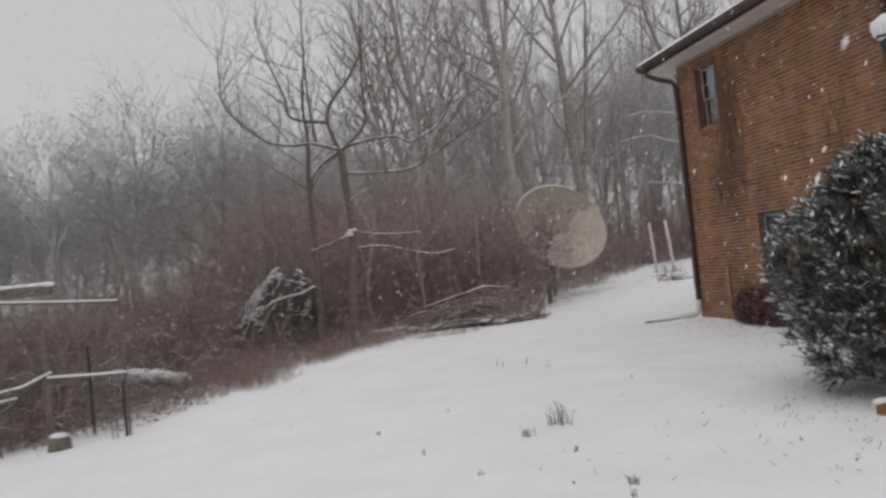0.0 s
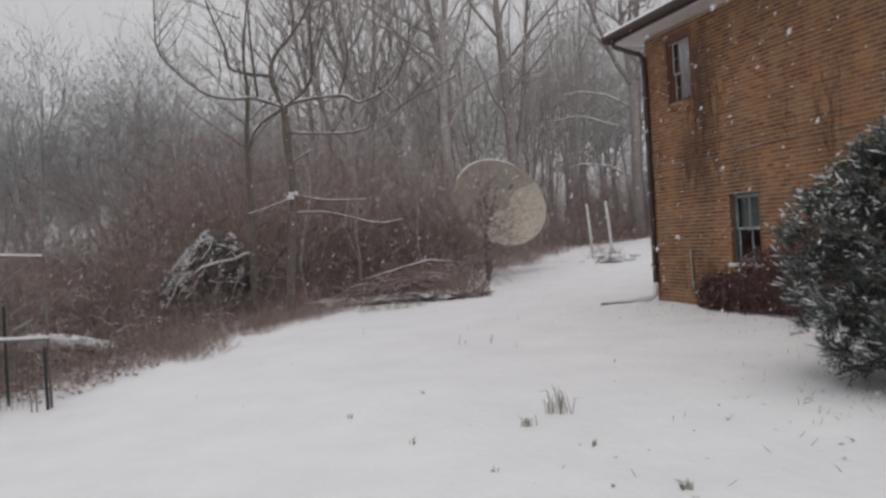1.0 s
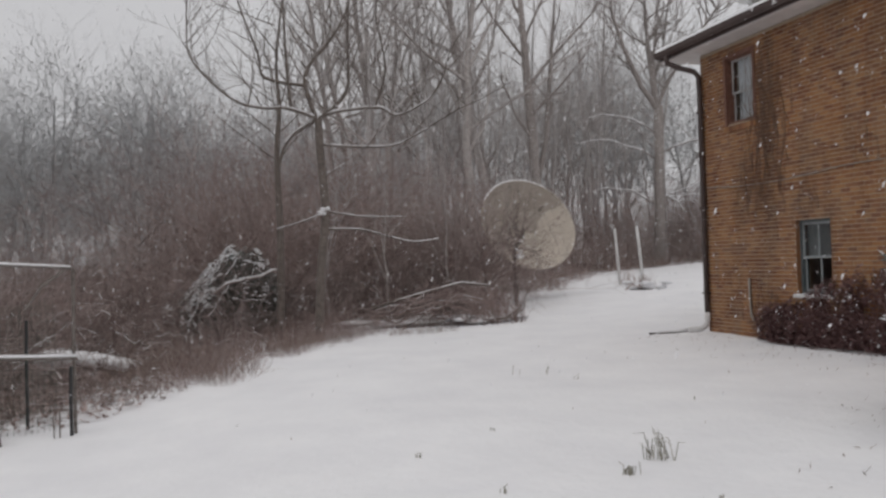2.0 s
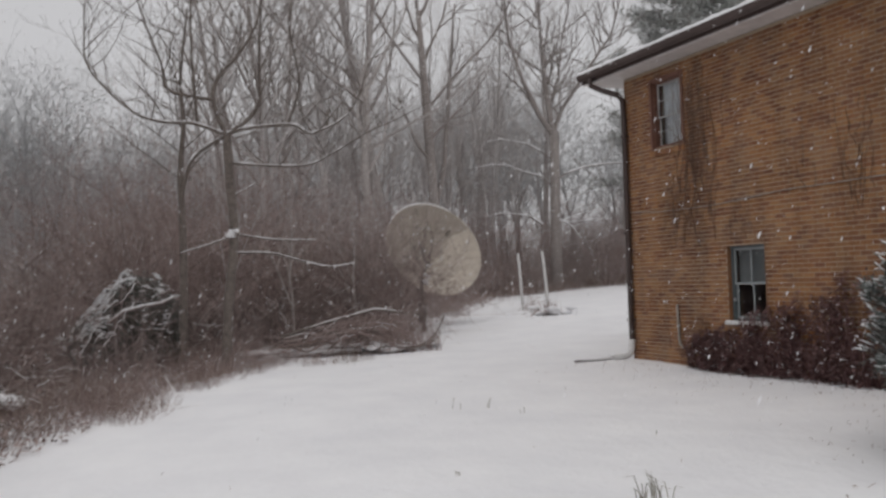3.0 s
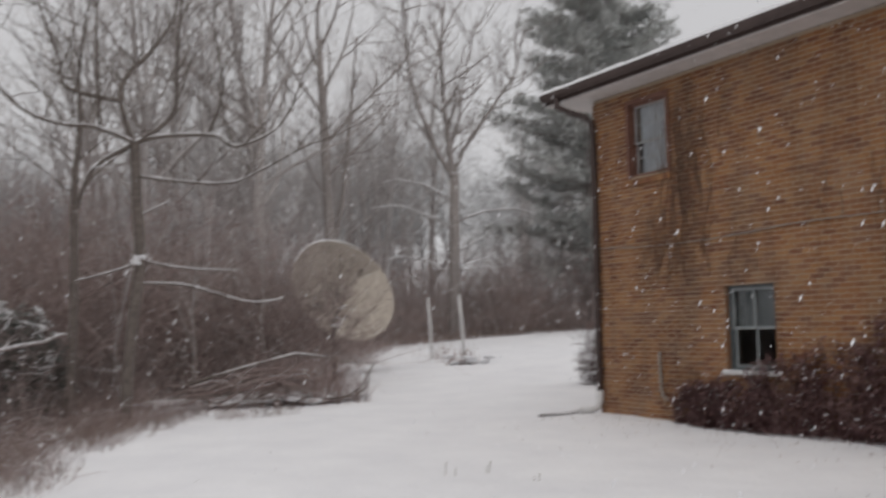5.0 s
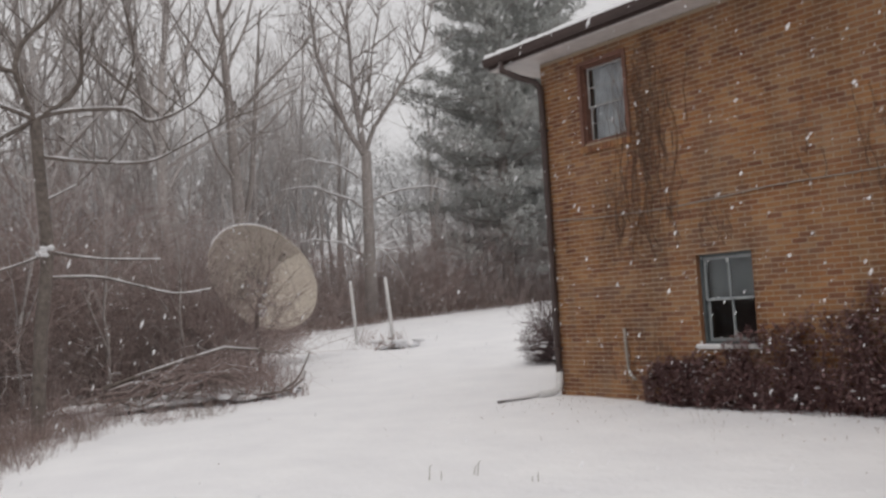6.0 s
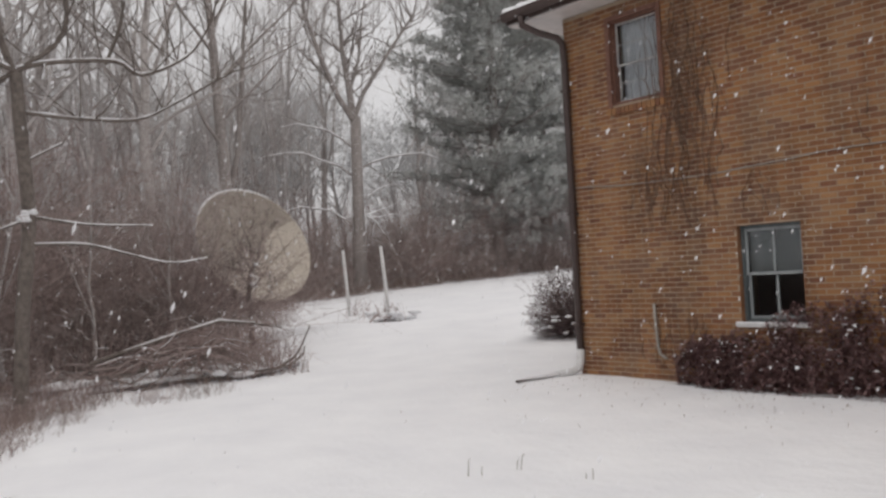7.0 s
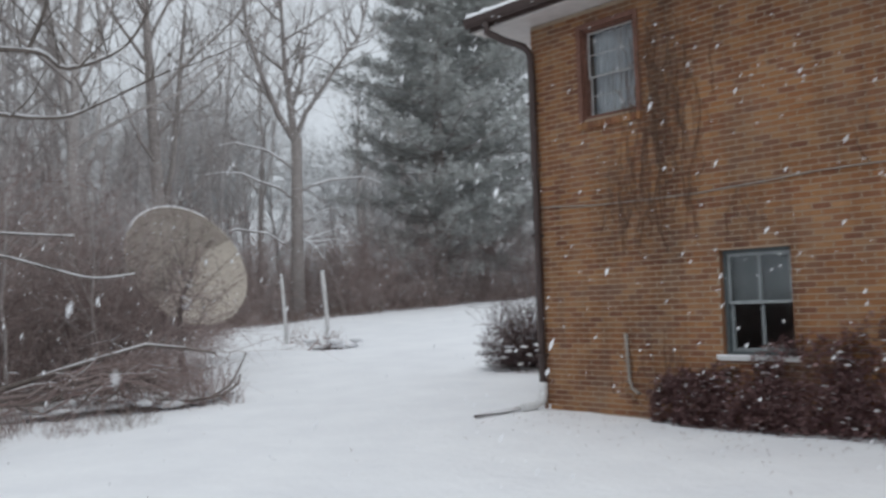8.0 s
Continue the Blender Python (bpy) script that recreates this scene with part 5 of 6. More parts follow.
# ---- white pine at the far corner ----
def pine(x, y, h, spread, seed, low=1.5, whorls=15):
    rng = random.Random(seed)
    z0 = ground_z(x, y)
    o = thing("pine_tree", "tall grey-green pine with layered plumes, haze painted into its needles, snow pads on boughs", "tree", (x, y, z0), "pines")
    t, w, f, s = Build(), Build(), Build(), Build()
    t.tube([(0, 0, -0.3), (0.05, 0, h * 0.3), (0, 0.1, h * 0.65), (0, 0, h)], [0.34, 0.27, 0.16, 0.03], 9)

    def plume(p, size):
        """One brush of long needles, swept up and outward."""
        for m in range(9):
            a = rng.uniform(0, 2 * math.pi)
            f.leaf(p, (math.cos(a), math.sin(a), rng.gauss(0.4, 0.55)), (0, 0, 1), size * rng.uniform(0.55, 1.15), 0.05)
    for i in range(whorls):
        fr = (i + 0.5) / whorls
        zz = low + (h - low - 0.3) * fr ** 0.95
        full = 0.62 + 1.0 * fr if fr < 0.38 else 1.0 - 1.25 * (fr - 0.38)
        turn = rng.uniform(0, 6.28)
        n = rng.randint(6, 9)
        for k in range(n):
            a = turn + 2 * math.pi * k / n + rng.gauss(0, 0.22)
            ln = max(0.6, spread * full * rng.uniform(0.55, 1.12))
            rise = rng.gauss(0.0, 0.18) + 0.45 * fr
            zb = zz + rng.gauss(0, 0.16)
            pts = []
            for q in range(7):
                u = q / 6
                pts.append(Vector((math.cos(a + 0.12 * u) * ln * u, math.sin(a + 0.12 * u) * ln * u, zb + ln * (rise * u - 0.12 * u + 0.2 * u ** 2.2) + rng.gauss(0, 0.03))))
            w.tube(pts, [0.05 * (1 - 0.82 * q / 6) + 0.005 for q in range(7)], 4)
            d = Vector((math.cos(a), math.sin(a), 0))
            sd = Vector((-d.y, d.x, 0))
            for j in range(int(5 + ln * 2.6)):
                u = 0.16 + 0.86 * (j + rng.random()) / int(5 + ln * 2.6)
                q = min(int(u * 6), 5)
                base = pts[q].lerp(pts[q + 1], u * 6 - q)
                out = (sd * rng.choice((-1, 1)) * rng.uniform(0.4, 1.0) + d * rng.uniform(0.3, 0.9)).normalized()
                tl = ln * rng.uniform(0.12, 0.3) * (1.15 - 0.6 * u) + 0.12
                tip = base + out * tl + Vector((0, 0, rng.uniform(-0.02, 0.2) * tl + 0.03))
                w.tube([base, tip], [0.012, 0.004], 3, cap=False)
                for g in range(6):
                    plume(base.lerp(tip, (g + rng.random()) / 5.0) + Vector((rng.gauss(0, 0.16), rng.gauss(0, 0.16), rng.gauss(0.08, 0.16))), rng.uniform(0.26, 0.46))
                if rng.random() < 0.10:
                    s.blob((tip.x, tip.y, tip.z + 0.04), rng.uniform(0.06, 0.16), rng.uniform(0.06, 0.16), 0.022, rng, 0.4, 6, 4)
    # Trunk and boughs use the bark with painted haze.
    part("trunk", t, BARK_THIN_HAZE, o, smooth=True)
    part("bough_frame", w, BARK_THIN_HAZE, o)
    # Needle colour already holds the haze; the snow pads are their own part.
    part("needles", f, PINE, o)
    tagged(part("bough_snow", s, SNOW, o, "pads of snow", True), kind="stuff")


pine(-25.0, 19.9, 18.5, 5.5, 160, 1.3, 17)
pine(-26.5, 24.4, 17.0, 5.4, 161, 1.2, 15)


# ---- snow-capped vine heap ----
def vine_heap():
    rng = random.Random(170)
    x, y = -5.0, -8.53
    o = thing("vine_heap", "dark rounded heap of tangled vines half covered with snow", "heap", (x, y, ground_z(x, y)))
    b, l, s = Build(), Build(), Build()

    def top(u):
        if u < 0.2:
            return 0.75 + 1.23 * math.sin(max(0.0, min(1.0, (u + 1.25) / 1.45)) * math.pi / 2) ** 1.2
        return 1.98 - 0.62 * min(1.3, (u - 0.2) / 0.68) ** 1.7

    def over(u, v):
        lump = 1 + 0.09 * noise.noise((u * 3.1, v * 3.1, 2)) + 0.05 * noise.noise((u * 8, v * 8, 4))
        return top(u) * lump * math.sqrt(max(0.1, 1 - (v / 0.98) ** 2))
    for i in range(190):
        u = rng.uniform(-1.05, 0.9)
        v = rng.uniform(-0.7, 0.8)
        h = over(u, v) * rng.uniform(0.8, 1.0)
        pts = [(v * 1.1, u * 1.08, -0.05), (v, u, h * 0.6), (v * 0.8 + rng.gauss(0, 0.1), u + rng.gauss(0, 0.12), h), (v * 0.8 + rng.gauss(0.12, 0.2), u + rng.gauss(-0.1, 0.3), h * rng.uniform(0.6, 0.85)), (v * 0.9 + rng.gauss(0.15, 0.2), u + rng.gauss(-0.15, 0.4), h * rng.uniform(0.3, 0.6))]
        b.tube(pts, [0.012, 0.010, 0.008, 0.006, 0.003], 3)
    for i in range(7500):
        u, v = rng.uniform(-1.15, 0.95), rng.uniform(-0.75, 0.93)
        z = over(u, v) * (1 - 0.85 * rng.random() ** 1.7)
        l.leaf((v, u, z), (rng.gauss(0.2, 0.8), rng.gauss(-0.4, 0.8), rng.gauss(-0.5, 0.6)), (0.3, 0, 1), rng.uniform(0.05, 0.12), rng.uniform(0.02, 0.05))
    # snow lying in torn patches over the crest and the gentler slope, and sliding off it in streaks
    for i in range(1500):
        u, v = rng.uniform(-1.15, 0.8), rng.uniform(-0.3, 0.88)
        cover = noise.noise((u * 2.6, v * 2.6, 7)) + 0.5 * noise.noise((u * 7, v * 7, 1)) - 0.55 * max(0.0, u + 0.05) - 0.35 * max(0.0, v - 0.35)
        if cover < -0.12:
            continue
        s.blob((v, u, over(u, v) + 0.004), rng.uniform(0.015, 0.05), rng.uniform(0.02, 0.06), rng.uniform(0.006, 0.016), rng, 0.45, 6, 4)
    for i in range(22):
        u, v = rng.uniform(-1.0, 0.7), rng.uniform(0.25, 0.85)
        pts = []
        for k in range(rng.randint(3, 6)):
            pts.append((v + 0.015, u, over(u, min(v, 0.9)) + rng.gauss(0.0, 0.02)))
            u, v = u - rng.uniform(0.02, 0.09), v + rng.uniform(-0.01, 0.05)
        s.tube(pts, [rng.uniform(0.005, 0.016) for q in pts], 5)
    part("vine_growth", b, BARK_DARK, o)
    part("leaves", l, leafy("grey_green_vine_leaves", (0.05, 0.05, 0.043), (0.13, 0.133, 0.118), (0.32, 0.325, 0.305)), o)
    tagged(part("snow_cap", s, SNOW, o, "torn patches of snow", True), kind="stuff")
    arc = [(0.86, -0.5, 0.98), (0.92, -0.2, 1.2), (0.94, 0.15, 1.28), (0.92, 0.5, 1.33), (0.86, 0.74, 1.44), (0.8, 0.9, 1.45)]
    bent = part("bent_branch", Build().tube(arc, [0.018, 0.022, 0.022, 0.02, 0.016, 0.01], 5), TWIG, o)
    part("branch_snow", Build().tube([(p[0] + 0.005, p[1], p[2] + 0.024) for p in arc], [0.012, 0.024, 0.028, 0.024, 0.022, 0.010], 6), SNOW, bent, "ridge of snow", True)


vine_heap()


# ---- pile of cut limbs below the dish ----
def limb_pile():
    rng = random.Random(180)
    px, py = -4.95, -3.0
    o = thing("limb_pile", "pile of fallen grey limbs and brittle stalks at the lawn's edge", "brush pile", (px, py, ground_z(px, py)))
    arcs = [[(0.3, -2.6, 0.44), (0.35, -2.1, 0.58), (0.35, -1.35, 0.76), (0.35, -0.55, 0.94), (0.35, 0.08, 0.86), (0.3, 0.6, 0.76)], [(0.5, -0.4, 0.13), (0.55, 0.0, 0.09), (0.55, 0.38, 0.11), (0.5, 0.72, 0.27), (0.5, 0.86, 0.46), (0.5, 1.02, 0.76)], [(0.55, 0.36, 0.11), (0.56, 0.6, 0.14), (0.55, 0.85, 0.30), (0.5, 0.9, 0.42)]]
    for pts, r in zip(arcs, (0.036, 0.034, 0.022)):
        part("limb", Build().tube(pts, [r * (1 - 0.13 * k) for k in range(len(pts))], 6), BARK, o)
    part("limb_snow", Build().tube([(p[0], p[1], p[2] + 0.026) for p in arcs[0][1:5]], [0.010, 0.018, 0.016, 0.008], 6), SNOW, o, "line of snow", True)
    part("limb_snow", Build().tube([(p[0], p[1], p[2] + 0.026) for p in arcs[1][:3]], [0.006, 0.014, 0.008], 6), SNOW, o, "line of snow", True)
    side = Build()
    for i in range(38):
        y0, y1 = rng.uniform(-2.9, -1.2), rng.uniform(-1.0, 0.75)
        x0, x1 = rng.uniform(-0.3, 0.85), rng.uniform(-0.2, 0.85)
        za, zb, lift = rng.uniform(0.0, 0.4), rng.uniform(-0.02, 0.5), rng.uniform(0.05, 0.45)
        pts = []
        for k in range(8):
            u = k / 7
            pts.append(Vector((x0 + (x1 - x0) * u + rng.gauss(0, 0.05), y0 + (y1 - y0) * u + rng.gauss(0, 0.05), max(0.0, za + (zb - za) * u + lift * math.sin(u * math.pi) ** 1.3 + rng.gauss(0, 0.05)))))
        r0 = rng.uniform(0.010, 0.022)
        part("limb", Build().tube(pts, [r0 * (1 - 0.7 * k / 7) for k in range(8)], 5), (BARK, TWIG, TWIG_GREY)[i % 3], o)
        for k in range(5):
            grow(side, pts[rng.randint(1, 6)], (rng.gauss(0.2, 0.5), rng.gauss(0.1, 0.6), rng.gauss(0.3, 0.6)), rng.uniform(0.25, 0.7), r0 * 0.45, 1, rng, 0.0, 0.25, 3, (1, 3))
        if i % 3 == 1:
            j = rng.randint(0, 4)
            part("limb_snow", Build().tube([q + Vector((0, 0, r0 * 0.8 + 0.004)) for q in pts[j:j + 3]], [0.005, 0.011, 0.006], 5), SNOW, o, "line of snow", True)
    tagged(part("twig_mass", side, TWIG, o, "crossing brown twigs"), kind="stuff")
    # upright stalks, thickest at the end by the open lawn
    stalks = Build()
    for i in range(300):
        u = 0.85 - abs(rng.gauss(0, 1.4))
        if u < -2.9:
            continue
        h = rng.uniform(0.3, 0.95) * (1.0 if u < 0.6 else 0.75)
        grow(stalks, (rng.uniform(-0.7, 0.75), u, -0.03), (rng.gauss(0, 0.2), rng.gauss(0.05, 0.28), 1.0), h, rng.uniform(0.004, 0.009), 1, rng, 0.0, 0.16, 3, (1, 4), None, 0.4, (0.25, 0.5), True)
    tagged(part("stalk_mass", stalks, TWIG, o, "brittle upright stalks"), kind="stuff")
    b = Build()
    for i in range(40):
        u = rng.uniform(-3.0, 1.0)
        b.blob((rng.uniform(-0.8, 0.5), u, 0.03 + rng.random() * 0.12), rng.uniform(0.15, 0.4), rng.uniform(0.2, 0.5), rng.uniform(0.02, 0.05), rng, 0.4, 9, 5)
    tagged(part("heap_snow", b, SNOW, o, "lumps of snow between the limbs", True), kind="stuff")


limb_pile()


# ---- old garden fence by the brush ----
def garden_fence():
    o = thing("garden_fence", "ramshackle garden fence of posts and snow-topped rails", "fence")
    rng = random.Random(190)
    X = 4.65
    posts = [(X + 0.05, -10.75, 0.78, 0.021, BLACK_METAL), (X - 0.05, -10.72, 1.88, 0.020, WEATHERED_WOOD), (X - 0.7, -11.33, 1.3, 0.02, BLACK_METAL), (X - 0.05, -11.78, 1.62, 0.042, WEATHERED_WOOD), (X - 0.1, -12.5, 1.95, 0.04, WEATHERED_WOOD), (X + 0.1, -10.87, 0.3, 0.009, WEATHERED_WOOD), (X + 0.1, -10.93, 0.24, 0.008, WEATHERED_WOOD), (X - 0.9, -12.25, 0.75, 0.03, WEATHERED_WOOD)]
    for x, y, h, r, m in posts:
        z = ground_z(x, y)
        part("post", Build().tube([(x, y, z - 0.2), (x + rng.gauss(0, 0.01), y, z + h * 0.5), (x + rng.gauss(0, 0.02), y + rng.gauss(0, 0.02), z + h)], r, 7), m, o)
    for pts, r in (([(X - 0.05, -13.2, 1.70), (X, -12.3, 1.64), (X, -11.5, 1.57), (X, -10.72, 1.51)], 0.02), ([(X, -11.75, 0.53), (X, -11.1, 0.50), (X + 0.03, -10.68, 0.49)], 0.026), ([(X, -12.7, 0.36), (X, -12.1, 0.44), (X - 0.05, -11.7, 0.60)], 0.022), ([(X - 0.1, -12.9, 0.2), (X - 0.1, -12.2, 0.28)], 0.03)):
        rail = part("rail", Build().tube(pts, r, 6), WEATHERED_WOOD, o)
        part("rail_snow", Build().tube([(p[0] + 0.006, p[1], p[2] + r * 0.9) for p in pts], [r * rng.uniform(0.6, 1.0) for p in pts], 6), SNOW, rail, "ridge of snow", True)
    part("brace", Build().tube([(X, -10.8, 1.49), (X - 0.02, -11.05, 1.3), (X - 0.02, -11.22, 1.05)], [0.022, 0.02, 0.016], 6), WEATHERED_WOOD, o)
    board = part("plank", Build().box(X - 0.2, -13.2, 1.70, X - 0.02, -11.62, 1.83, 0.012), WEATHERED_WOOD, o)
    b = Build()
    for i in range(15):
        b.blob((X - 0.11 + rng.gauss(0, 0.02), -13.1 + i * 0.103, 1.845), 0.11, 0.10, 0.035, rng, 0.2)
    part("plank_snow", b, SNOW, board, "blanket of snow", True)
    net = Build()
    for i in range(40):
        y = -13.5 + i * 0.065
        net.tube([(X - 0.3, y, -0.4), (X - 0.33 + 0.02 * math.sin(i), y + 0.02, 0.4), (X - 0.3, y + rng.gauss(0, 0.02), 1.12 + 0.05 * math.sin(i * 0.7))], 0.002, 3)
    for i in range(23):
        z = -0.3 + i * 0.063
        net.tube([(X - 0.3, -13.5, z), (X - 0.33, -12.2, z - 0.03), (X - 0.3, -10.95, z + 0.04 * math.sin(i))], 0.002, 3)
    part("netting", net, GREEN_NET, o, "sagging faded green netting")


garden_fence()


def snowy_log():
    rng = random.Random(195)
    x, y = -0.1, -11.05
    z = ground_z(x, y)
    o = thing("log", "fallen log under a thick cap of snow", "log", (x, y, z - 0.02))
    part("log_body", Build().tube([(0.1, -0.95, 0.1), (0.1, -0.4, 0.17), (0, 0, 0.2), (-0.1, 0.5, 0.14), (-0.2, 1.0, 0.05)], [0.09, 0.15, 0.13, 0.15, 0.08], 9), BARK, o, smooth=True)
    b = Build()
    for i in range(16):
        u = i / 15
        b.blob((rng.gauss(0.06, 0.04), -0.62 + u * 1.25, 0.42 + 0.06 * math.sin(u * 3) - 0.18 * u), 0.2, 0.17, 0.16 - 0.07 * u, rng, 0.28)
    tagged(part("log_snow", b, SNOW, o, "thick cap of snow", True), kind="stuff")
    o = thing("stump", "low cut stump with snow on top", "stump", (4.85, -11.62, ground_z(4.85, -11.62)))
    part("stump_body", Build().tube([(0, 0, -0.1), (0, 0, 0.05), (0, 0.01, 0.17)], [0.19, 0.16, 0.14], 10), BARK, o, smooth=True)
    part("stump_snow", Build().blob((0, 0, 0.18), 0.14, 0.14, 0.05, rng, 0.15, 9, 6), SNOW, o, "cap of snow", True)


snowy_log()


# ---- yard lamp behind the evergreen ----
def lamp_post(x, y, top):
    z = ground_z(x, y)
    o = thing("lamp_post", "black yard lamp post under a snow cap", "lamp", (x, y, z))
    h = top - z
    part("pole", Build().tube([(0, 0, -0.2), (0, 0, h - 0.42)], 0.035, 10), BLACK_METAL, o, "", True)
    part("lantern", Build().tube([(0, 0, h - 0.42), (0, 0, h - 0.38), (0, 0, h - 0.12)], [0.07, 0.10, 0.15], 6), BLACK_METAL, o)
    part("hood", Build().tube([(0, 0, h - 0.12), (0, 0, h - 0.08), (0, 0, h)], [0.2, 0.19, 0.05], 8), BLACK_METAL, o)
    part("snow_cap", Build().blob((0, 0, h - 0.02), 0.23, 0.23, 0.15, random.Random(4), 0.07, 12, 8), SNOW, o, "round cap of snow", True)


lamp_post(10.2, -2.2, 3.44)


# ---- brick edging and small growth on the lawn ----
def edging():
    o = thing("brick_edging", "short row of red edging bricks under snow", "edging", (10.8, -3.2, ground_z(10.8, -3.2)))
    rng = random.Random(200)
    for i in range(6):
        part("brick", Build().box(-0.05 + rng.gauss(0, 0.006), i * 0.215, -0.05, 0.05, i * 0.215 + 0.2, 0.11), BRICK_ONE, o)
    b = Build()
    for i in range(13):
        b.blob((0, 0.02 + i * 0.103, 0.125), 0.06, 0.09, 0.028, rng, 0.25)
    part("edging_snow", b, SNOW, o, "ridge of snow", True)


edging()


def grass_tuft(x, y, n, h, seed):
    rng = random.Random(seed)
    o = thing("grass_tuft", "dry grass tuft sticking out of the snow", "grass", (x, y, ground_z(x, y)), "grass tufts")
    b = Build()
    for i in range(n):
        a = rng.uniform(0, 2 * math.pi)
        l = h * rng.uniform(0.4, 1.15)
        o_ = rng.uniform(0.1, 0.75) * l
        px, py = rng.gauss(0, h * 0.25), rng.gauss(0, h * 0.25)
        pts = [(px, py, -0.03), (px + math.cos(a) * o_ * 0.4, py + math.sin(a) * o_ * 0.4, l * 0.65), (px + math.cos(a) * o_, py + math.sin(a) * o_, l * rng.uniform(0.6, 0.95))]
        b.tube(pts, [0.005, 0.004, 0.0015], 3)
    part("blade_mass", b, leafy("olive_grass_blades", (0.16, 0.155, 0.125), (0.28, 0.265, 0.21), (0.45, 0.42, 0.36)) if seed == 210 else bpy.data.materials["olive_grass_blades"], o)


grass_tuft(9.05, -5.68, 24, 0.27, 210)
for k, (x, y, n, h) in enumerate(((9.5, -6.15, 14, 0.11), (10.45, -5.95, 10, 0.07), (11.93, -5.96, 14, 0.09), (12.3, -6.1, 7, 0.07), (8.1, -7.5, 5, 0.06), (9.6, -7.2, 5, 0.07), (3.94, -5.18, 2, 0.2), (3.97, -4.8, 2, 0.2), (4.6, -4.6, 2, 0.1), (7.4, -6.6, 4, 0.06), (10.9, -6.9, 5, 0.05), (6.6, -4.0, 4, 0.06), (13.0, -7.0, 6, 0.06), (12.6, -8.2, 5, 0.06))):
    grass_tuft(x, y, n, h, 211 + k)


def stubble():
    """Short dead stems along the wall, round the evergreen and scattered over the lawn."""
    rng = random.Random(230)
    b = Build()
    for i in range(380):
        k = rng.random()
        if k < 0.5:
            x, y = rng.uniform(0.1, 9), -abs(rng.gauss(0, 0.8)) - 0.3
        elif k < 0.92:
            a, r = rng.uniform(0, 6.28), rng.uniform(0.9, 2.6)
            x, y = 9.75 + r * math.cos(a), -1.5 + r * math.sin(a)
        else:
            x, y = rng.uniform(-2, 13), rng.uniform(-9, -1)
        if y > -0.1 or beyond(x, y) > 0:
            continue
        l = rng.uniform(0.012, 0.045)
        z = ground_z(x, y)
        b.tube([(x, y, z - 0.01), (x + rng.gauss(0, 0.02), y + rng.gauss(0, 0.02), z + l)], [0.004, 0.002], 3, cap=False)
    c = Build()
    for i in range(230):
        if rng.random() < 0.25:
            x, y = rng.uniform(0.3, 8.0), -0.3 - abs(rng.gauss(0, 0.4))
        else:
            a, r = rng.uniform(0, 6.28), rng.uniform(1.0, 2.5)
            x, y = 9.75 + r * math.cos(a), -1.5 + r * math.sin(a)
        if y > -0.25:
            continue
        c.leaf((x, y, ground_z(x, y) + 0.006), (rng.gauss(0, 1), rng.gauss(0, 1), rng.uniform(0, 0.3)), (0, 0, 1), rng.uniform(0.02, 0.06), rng.uniform(0.01, 0.03))
    for i in range(150):
        x, y = rng.uniform(9.2, 14.5), -2.4 - abs(rng.gauss(0, 1.5))
        z = ground_z(x, y)
        if rng.random() < 0.6:
            c.leaf((x, y, z + 0.006), (rng.gauss(0, 1), rng.gauss(0, 1), rng.uniform(0, 0.4)), (0, 0, 1), rng.uniform(0.025, 0.07), rng.uniform(0.012, 0.035))
        else:
            b.tube([(x, y, z - 0.01), (x + rng.gauss(0, 0.05), y + rng.gauss(0, 0.05), z + rng.uniform(0.015, 0.06))], [0.004, 0.002], 3, cap=False)
    stuff("leaf_litter", c, STRAW, "brown leaf litter lying on the snow", "leaves")
    stuff("grass_stubble", b, STRAW, "dead stubble tips poking through the snow", "stubble")


stubble()


def drain_hose():
    o = thing("drain_hose", "snow-dusted drain hose lying from the downspout", "hose", (0, 0, 0))
    pts = [(-0.07, -0.42, 0.045), (-0.1, -0.7, 0.03), (-0.12, -0.98, 0.02), (-0.08, -1.2, 0.0)]
    pts = [(x, y, ground_z(x, y) + 0.03) for x, y, z in pts]
    part("hose_body", Build().tube(pts, 0.022, 8), BROWN_METAL, o, "", True)
    part("hose_snow", Build().tube([(p[0], p[1], p[2] + 0.015) for p in pts], [0.035, 0.03, 0.026, 0.014], 7), SNOW, o, "dusting of snow", True)


drain_hose()


# ---- falling snow ----
def snowfall():
    rng = random.Random(240)
    b = Build()
    drift = Vector((-0.35, -0.25, -1)).normalized()
    q1 = drift.orthogonal().normalized()
    q2 = drift.cross(q1)
    n = 0
    while n < 27000:
        x, y, z = rng.uniform(-24, 17), rng.uniform(-16, 14), rng.uniform(0.1, 9)
        if (x > -0.5 and y > -0.4 and z < 6.5) or (y > 6 and x > -2):
            continue
        if x > 8.0 and -11.4 < y < -6.0:
            k = (x - 9.1) / 9.7
            cy = -9.3 - 0.5 * math.sin(max(0, min(1, k)) * 2.2) + 1.3 * max(0.0, k)
            if abs(y - cy) < 1.7 and z < 3.4:
                continue
        r = rng.uniform(0.0035, 0.0095)
        l = r * rng.uniform(1.2, 3.2)
        c = Vector((x, y, z))
        i = len(b.v)
        b.v += [tuple(c + drift * l), tuple(c + q1 * r), tuple(c - q1 * r * 0.5 + q2 * r * 0.87), tuple(c - q1 * r * 0.5 - q2 * r * 0.87), tuple(c - drift * l)]
        b.f += [(i, i + 1, i + 2), (i, i + 2, i + 3), (i, i + 3, i + 1), (i + 4, i + 2, i + 1), (i + 4, i + 3, i + 2), (i + 4, i + 1, i + 3)]
        n += 1
    stuff("falling_snow", b, SNOW, "white snowflakes falling through the air", "snowfall")


snowfall()


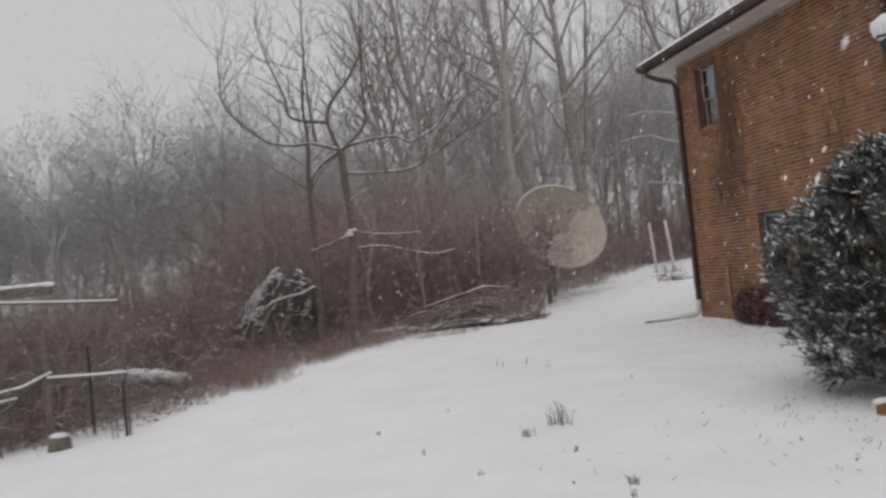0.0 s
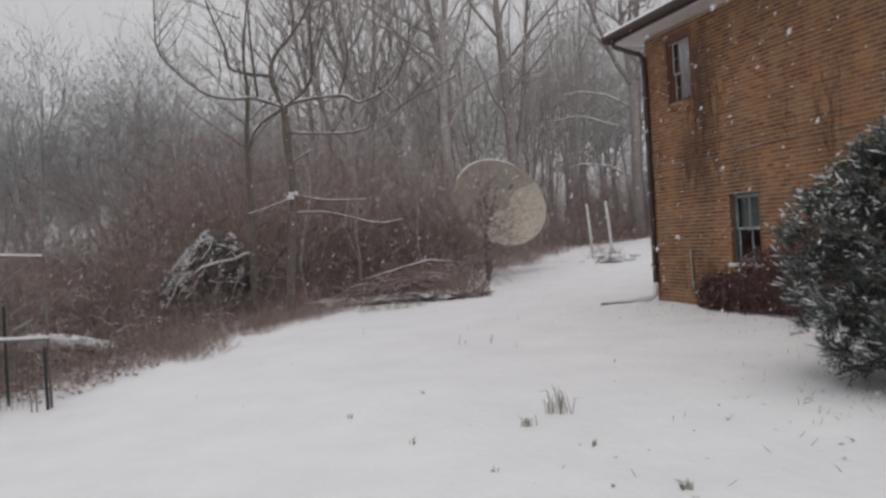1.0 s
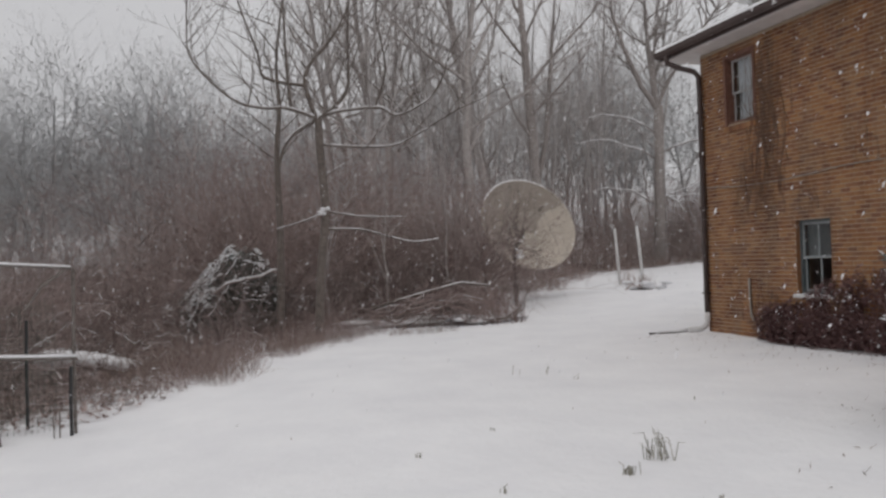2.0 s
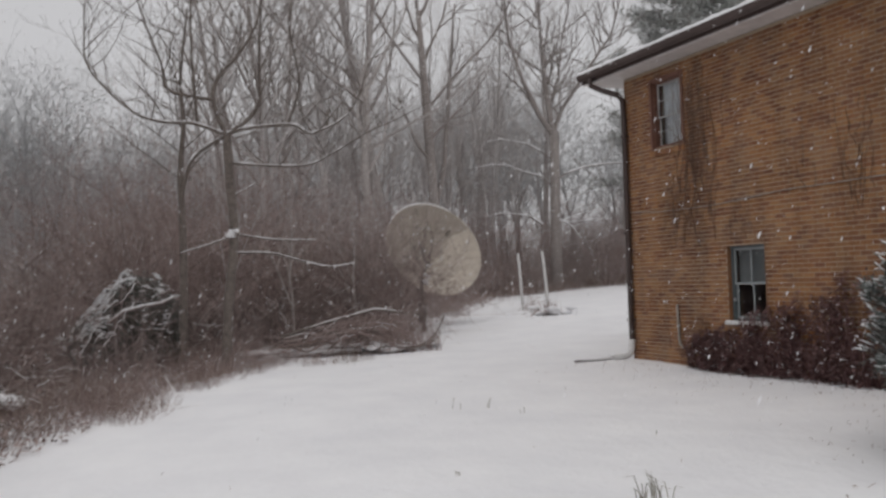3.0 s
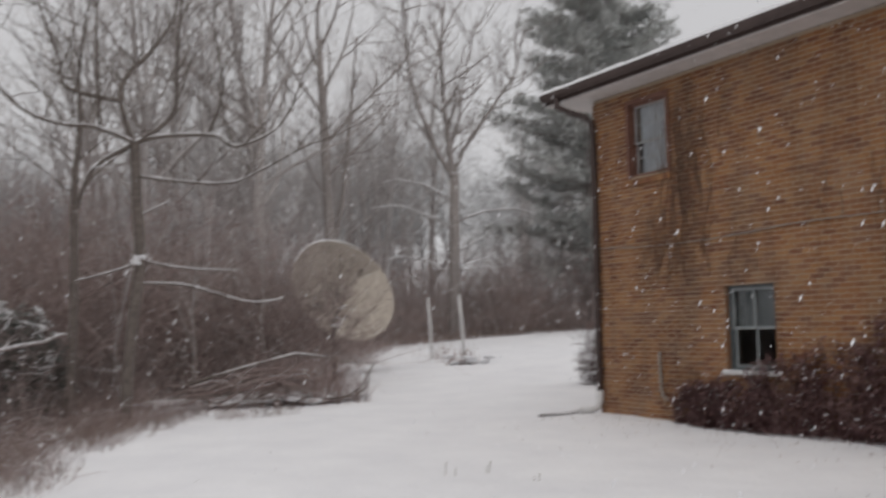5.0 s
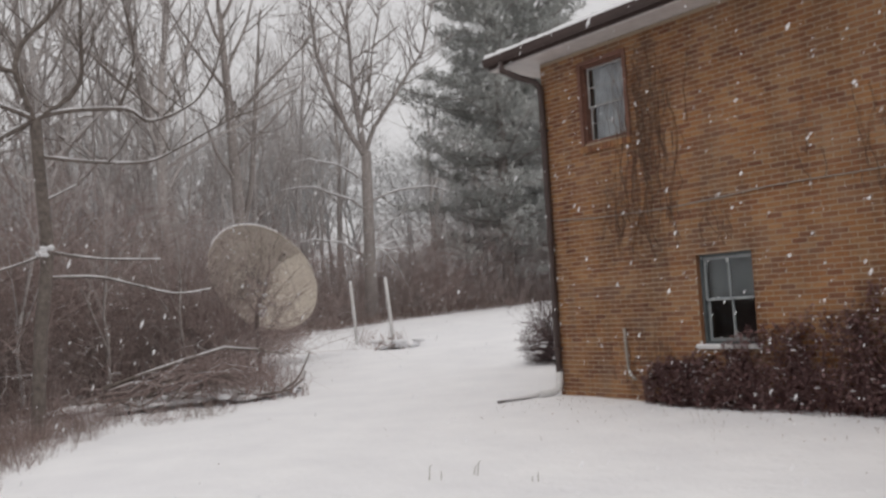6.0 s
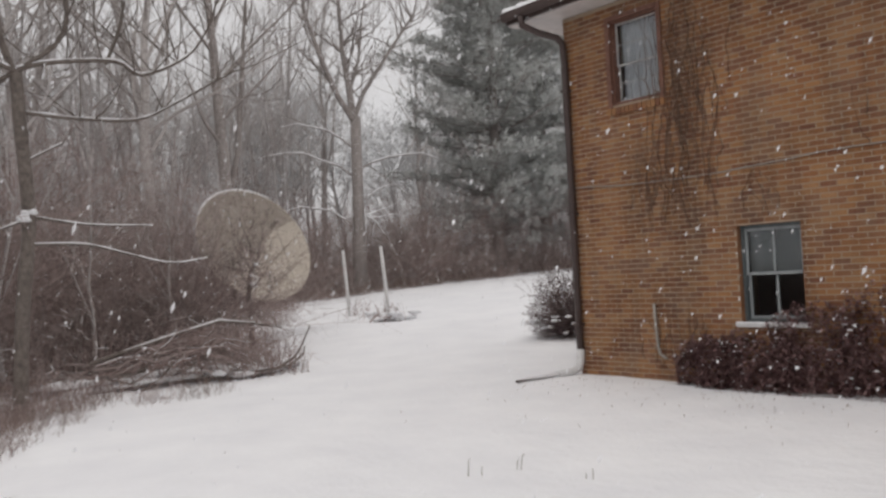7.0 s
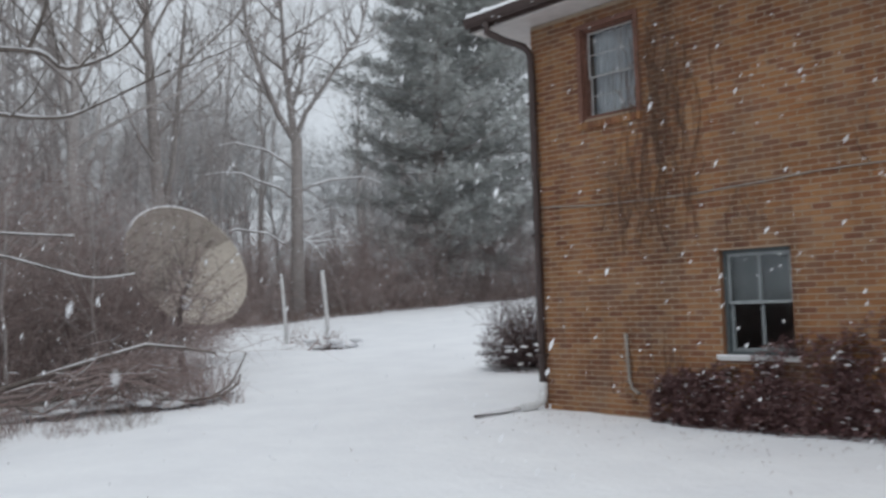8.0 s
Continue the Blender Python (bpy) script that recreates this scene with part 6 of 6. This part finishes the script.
# ---- brickwork ----
def brickwork():
    L, J, HB, JV = 0.199, 0.014, 0.0547, 0.013
    one = Build().box(0, 0, 0, L, 0.03, HB, 0.0).mesh("brick", BRICK_ONE)
    rest = Build()
    rng = random.Random(250)
    k = 0
    while True:
        z = -0.34 + k * (HB + JV)
        if z + HB > 5.187:
            break
        x = -0.0 if k % 2 == 0 else -0.1065
        while x < HX:
            cells = [(max(x, 0.0), min(x + L, HX), z, z + HB)]
            for (x0, x1, z0, z1, style) in WINDOWS:
                low = z0 - (0.135 if style == "upper" else 0.052)
                nxt = []
                for a, e, p, q in cells:
                    if e <= x0 or a >= x1 or q <= low or p >= z1:
                        nxt.append((a, e, p, q))
                        continue
                    nxt += [(a, x0, p, q)] if x0 - a > 0.03 else []
                    nxt += [(x1, e, p, q)] if e - x1 > 0.03 else []
                    nxt += [(max(a, x0), min(e, x1), z1, q)] if q - z1 > 0.008 else []
                    nxt += [(max(a, x0), min(e, x1), p, low)] if low - p > 0.008 else []
                cells = nxt
            for a, e, p, q in cells:
                y = rng.uniform(-0.0025, 0.0015)
                if e - a > L - 0.002 and q - p > HB - 0.002 and 4.0 < a < 6.5 and 1.45 < p < 3.2:
                    ob = new("brick", one)
                    ob.parent = wall
                    ob.location = (a, y, p)
                elif e - a > 0.03:
                    rest.box(a, y, p, e, 0.03, q)
            x += L + J
        k += 1
    ob = new("brickwork", rest.mesh("brickwork", BRICK_ALL))
    ob.parent = wall
    tagged(ob, "weathered orange-brown running-bond bricks", kind="stuff")
    # the two end walls
    ends = Build()
    for k in range(81):
        z = -0.34 + k * (HB + JV)
        y = 0.034 if k % 2 == 0 else 0.14
        while y + L < HY:
            d = rng.uniform(0.006, 0.009)
            ends.box(-d, y, z, 0.02, y + L, z + HB).box(HX - 0.02, y, z, HX + d, y + L, z + HB)
            y += L + J
    ob = new("brickwork", ends.mesh("end_brickwork", BRICK_ALL))
    ob.parent = side_wall
    tagged(ob, "weathered orange-brown running-bond bricks", kind="stuff")


brickwork()
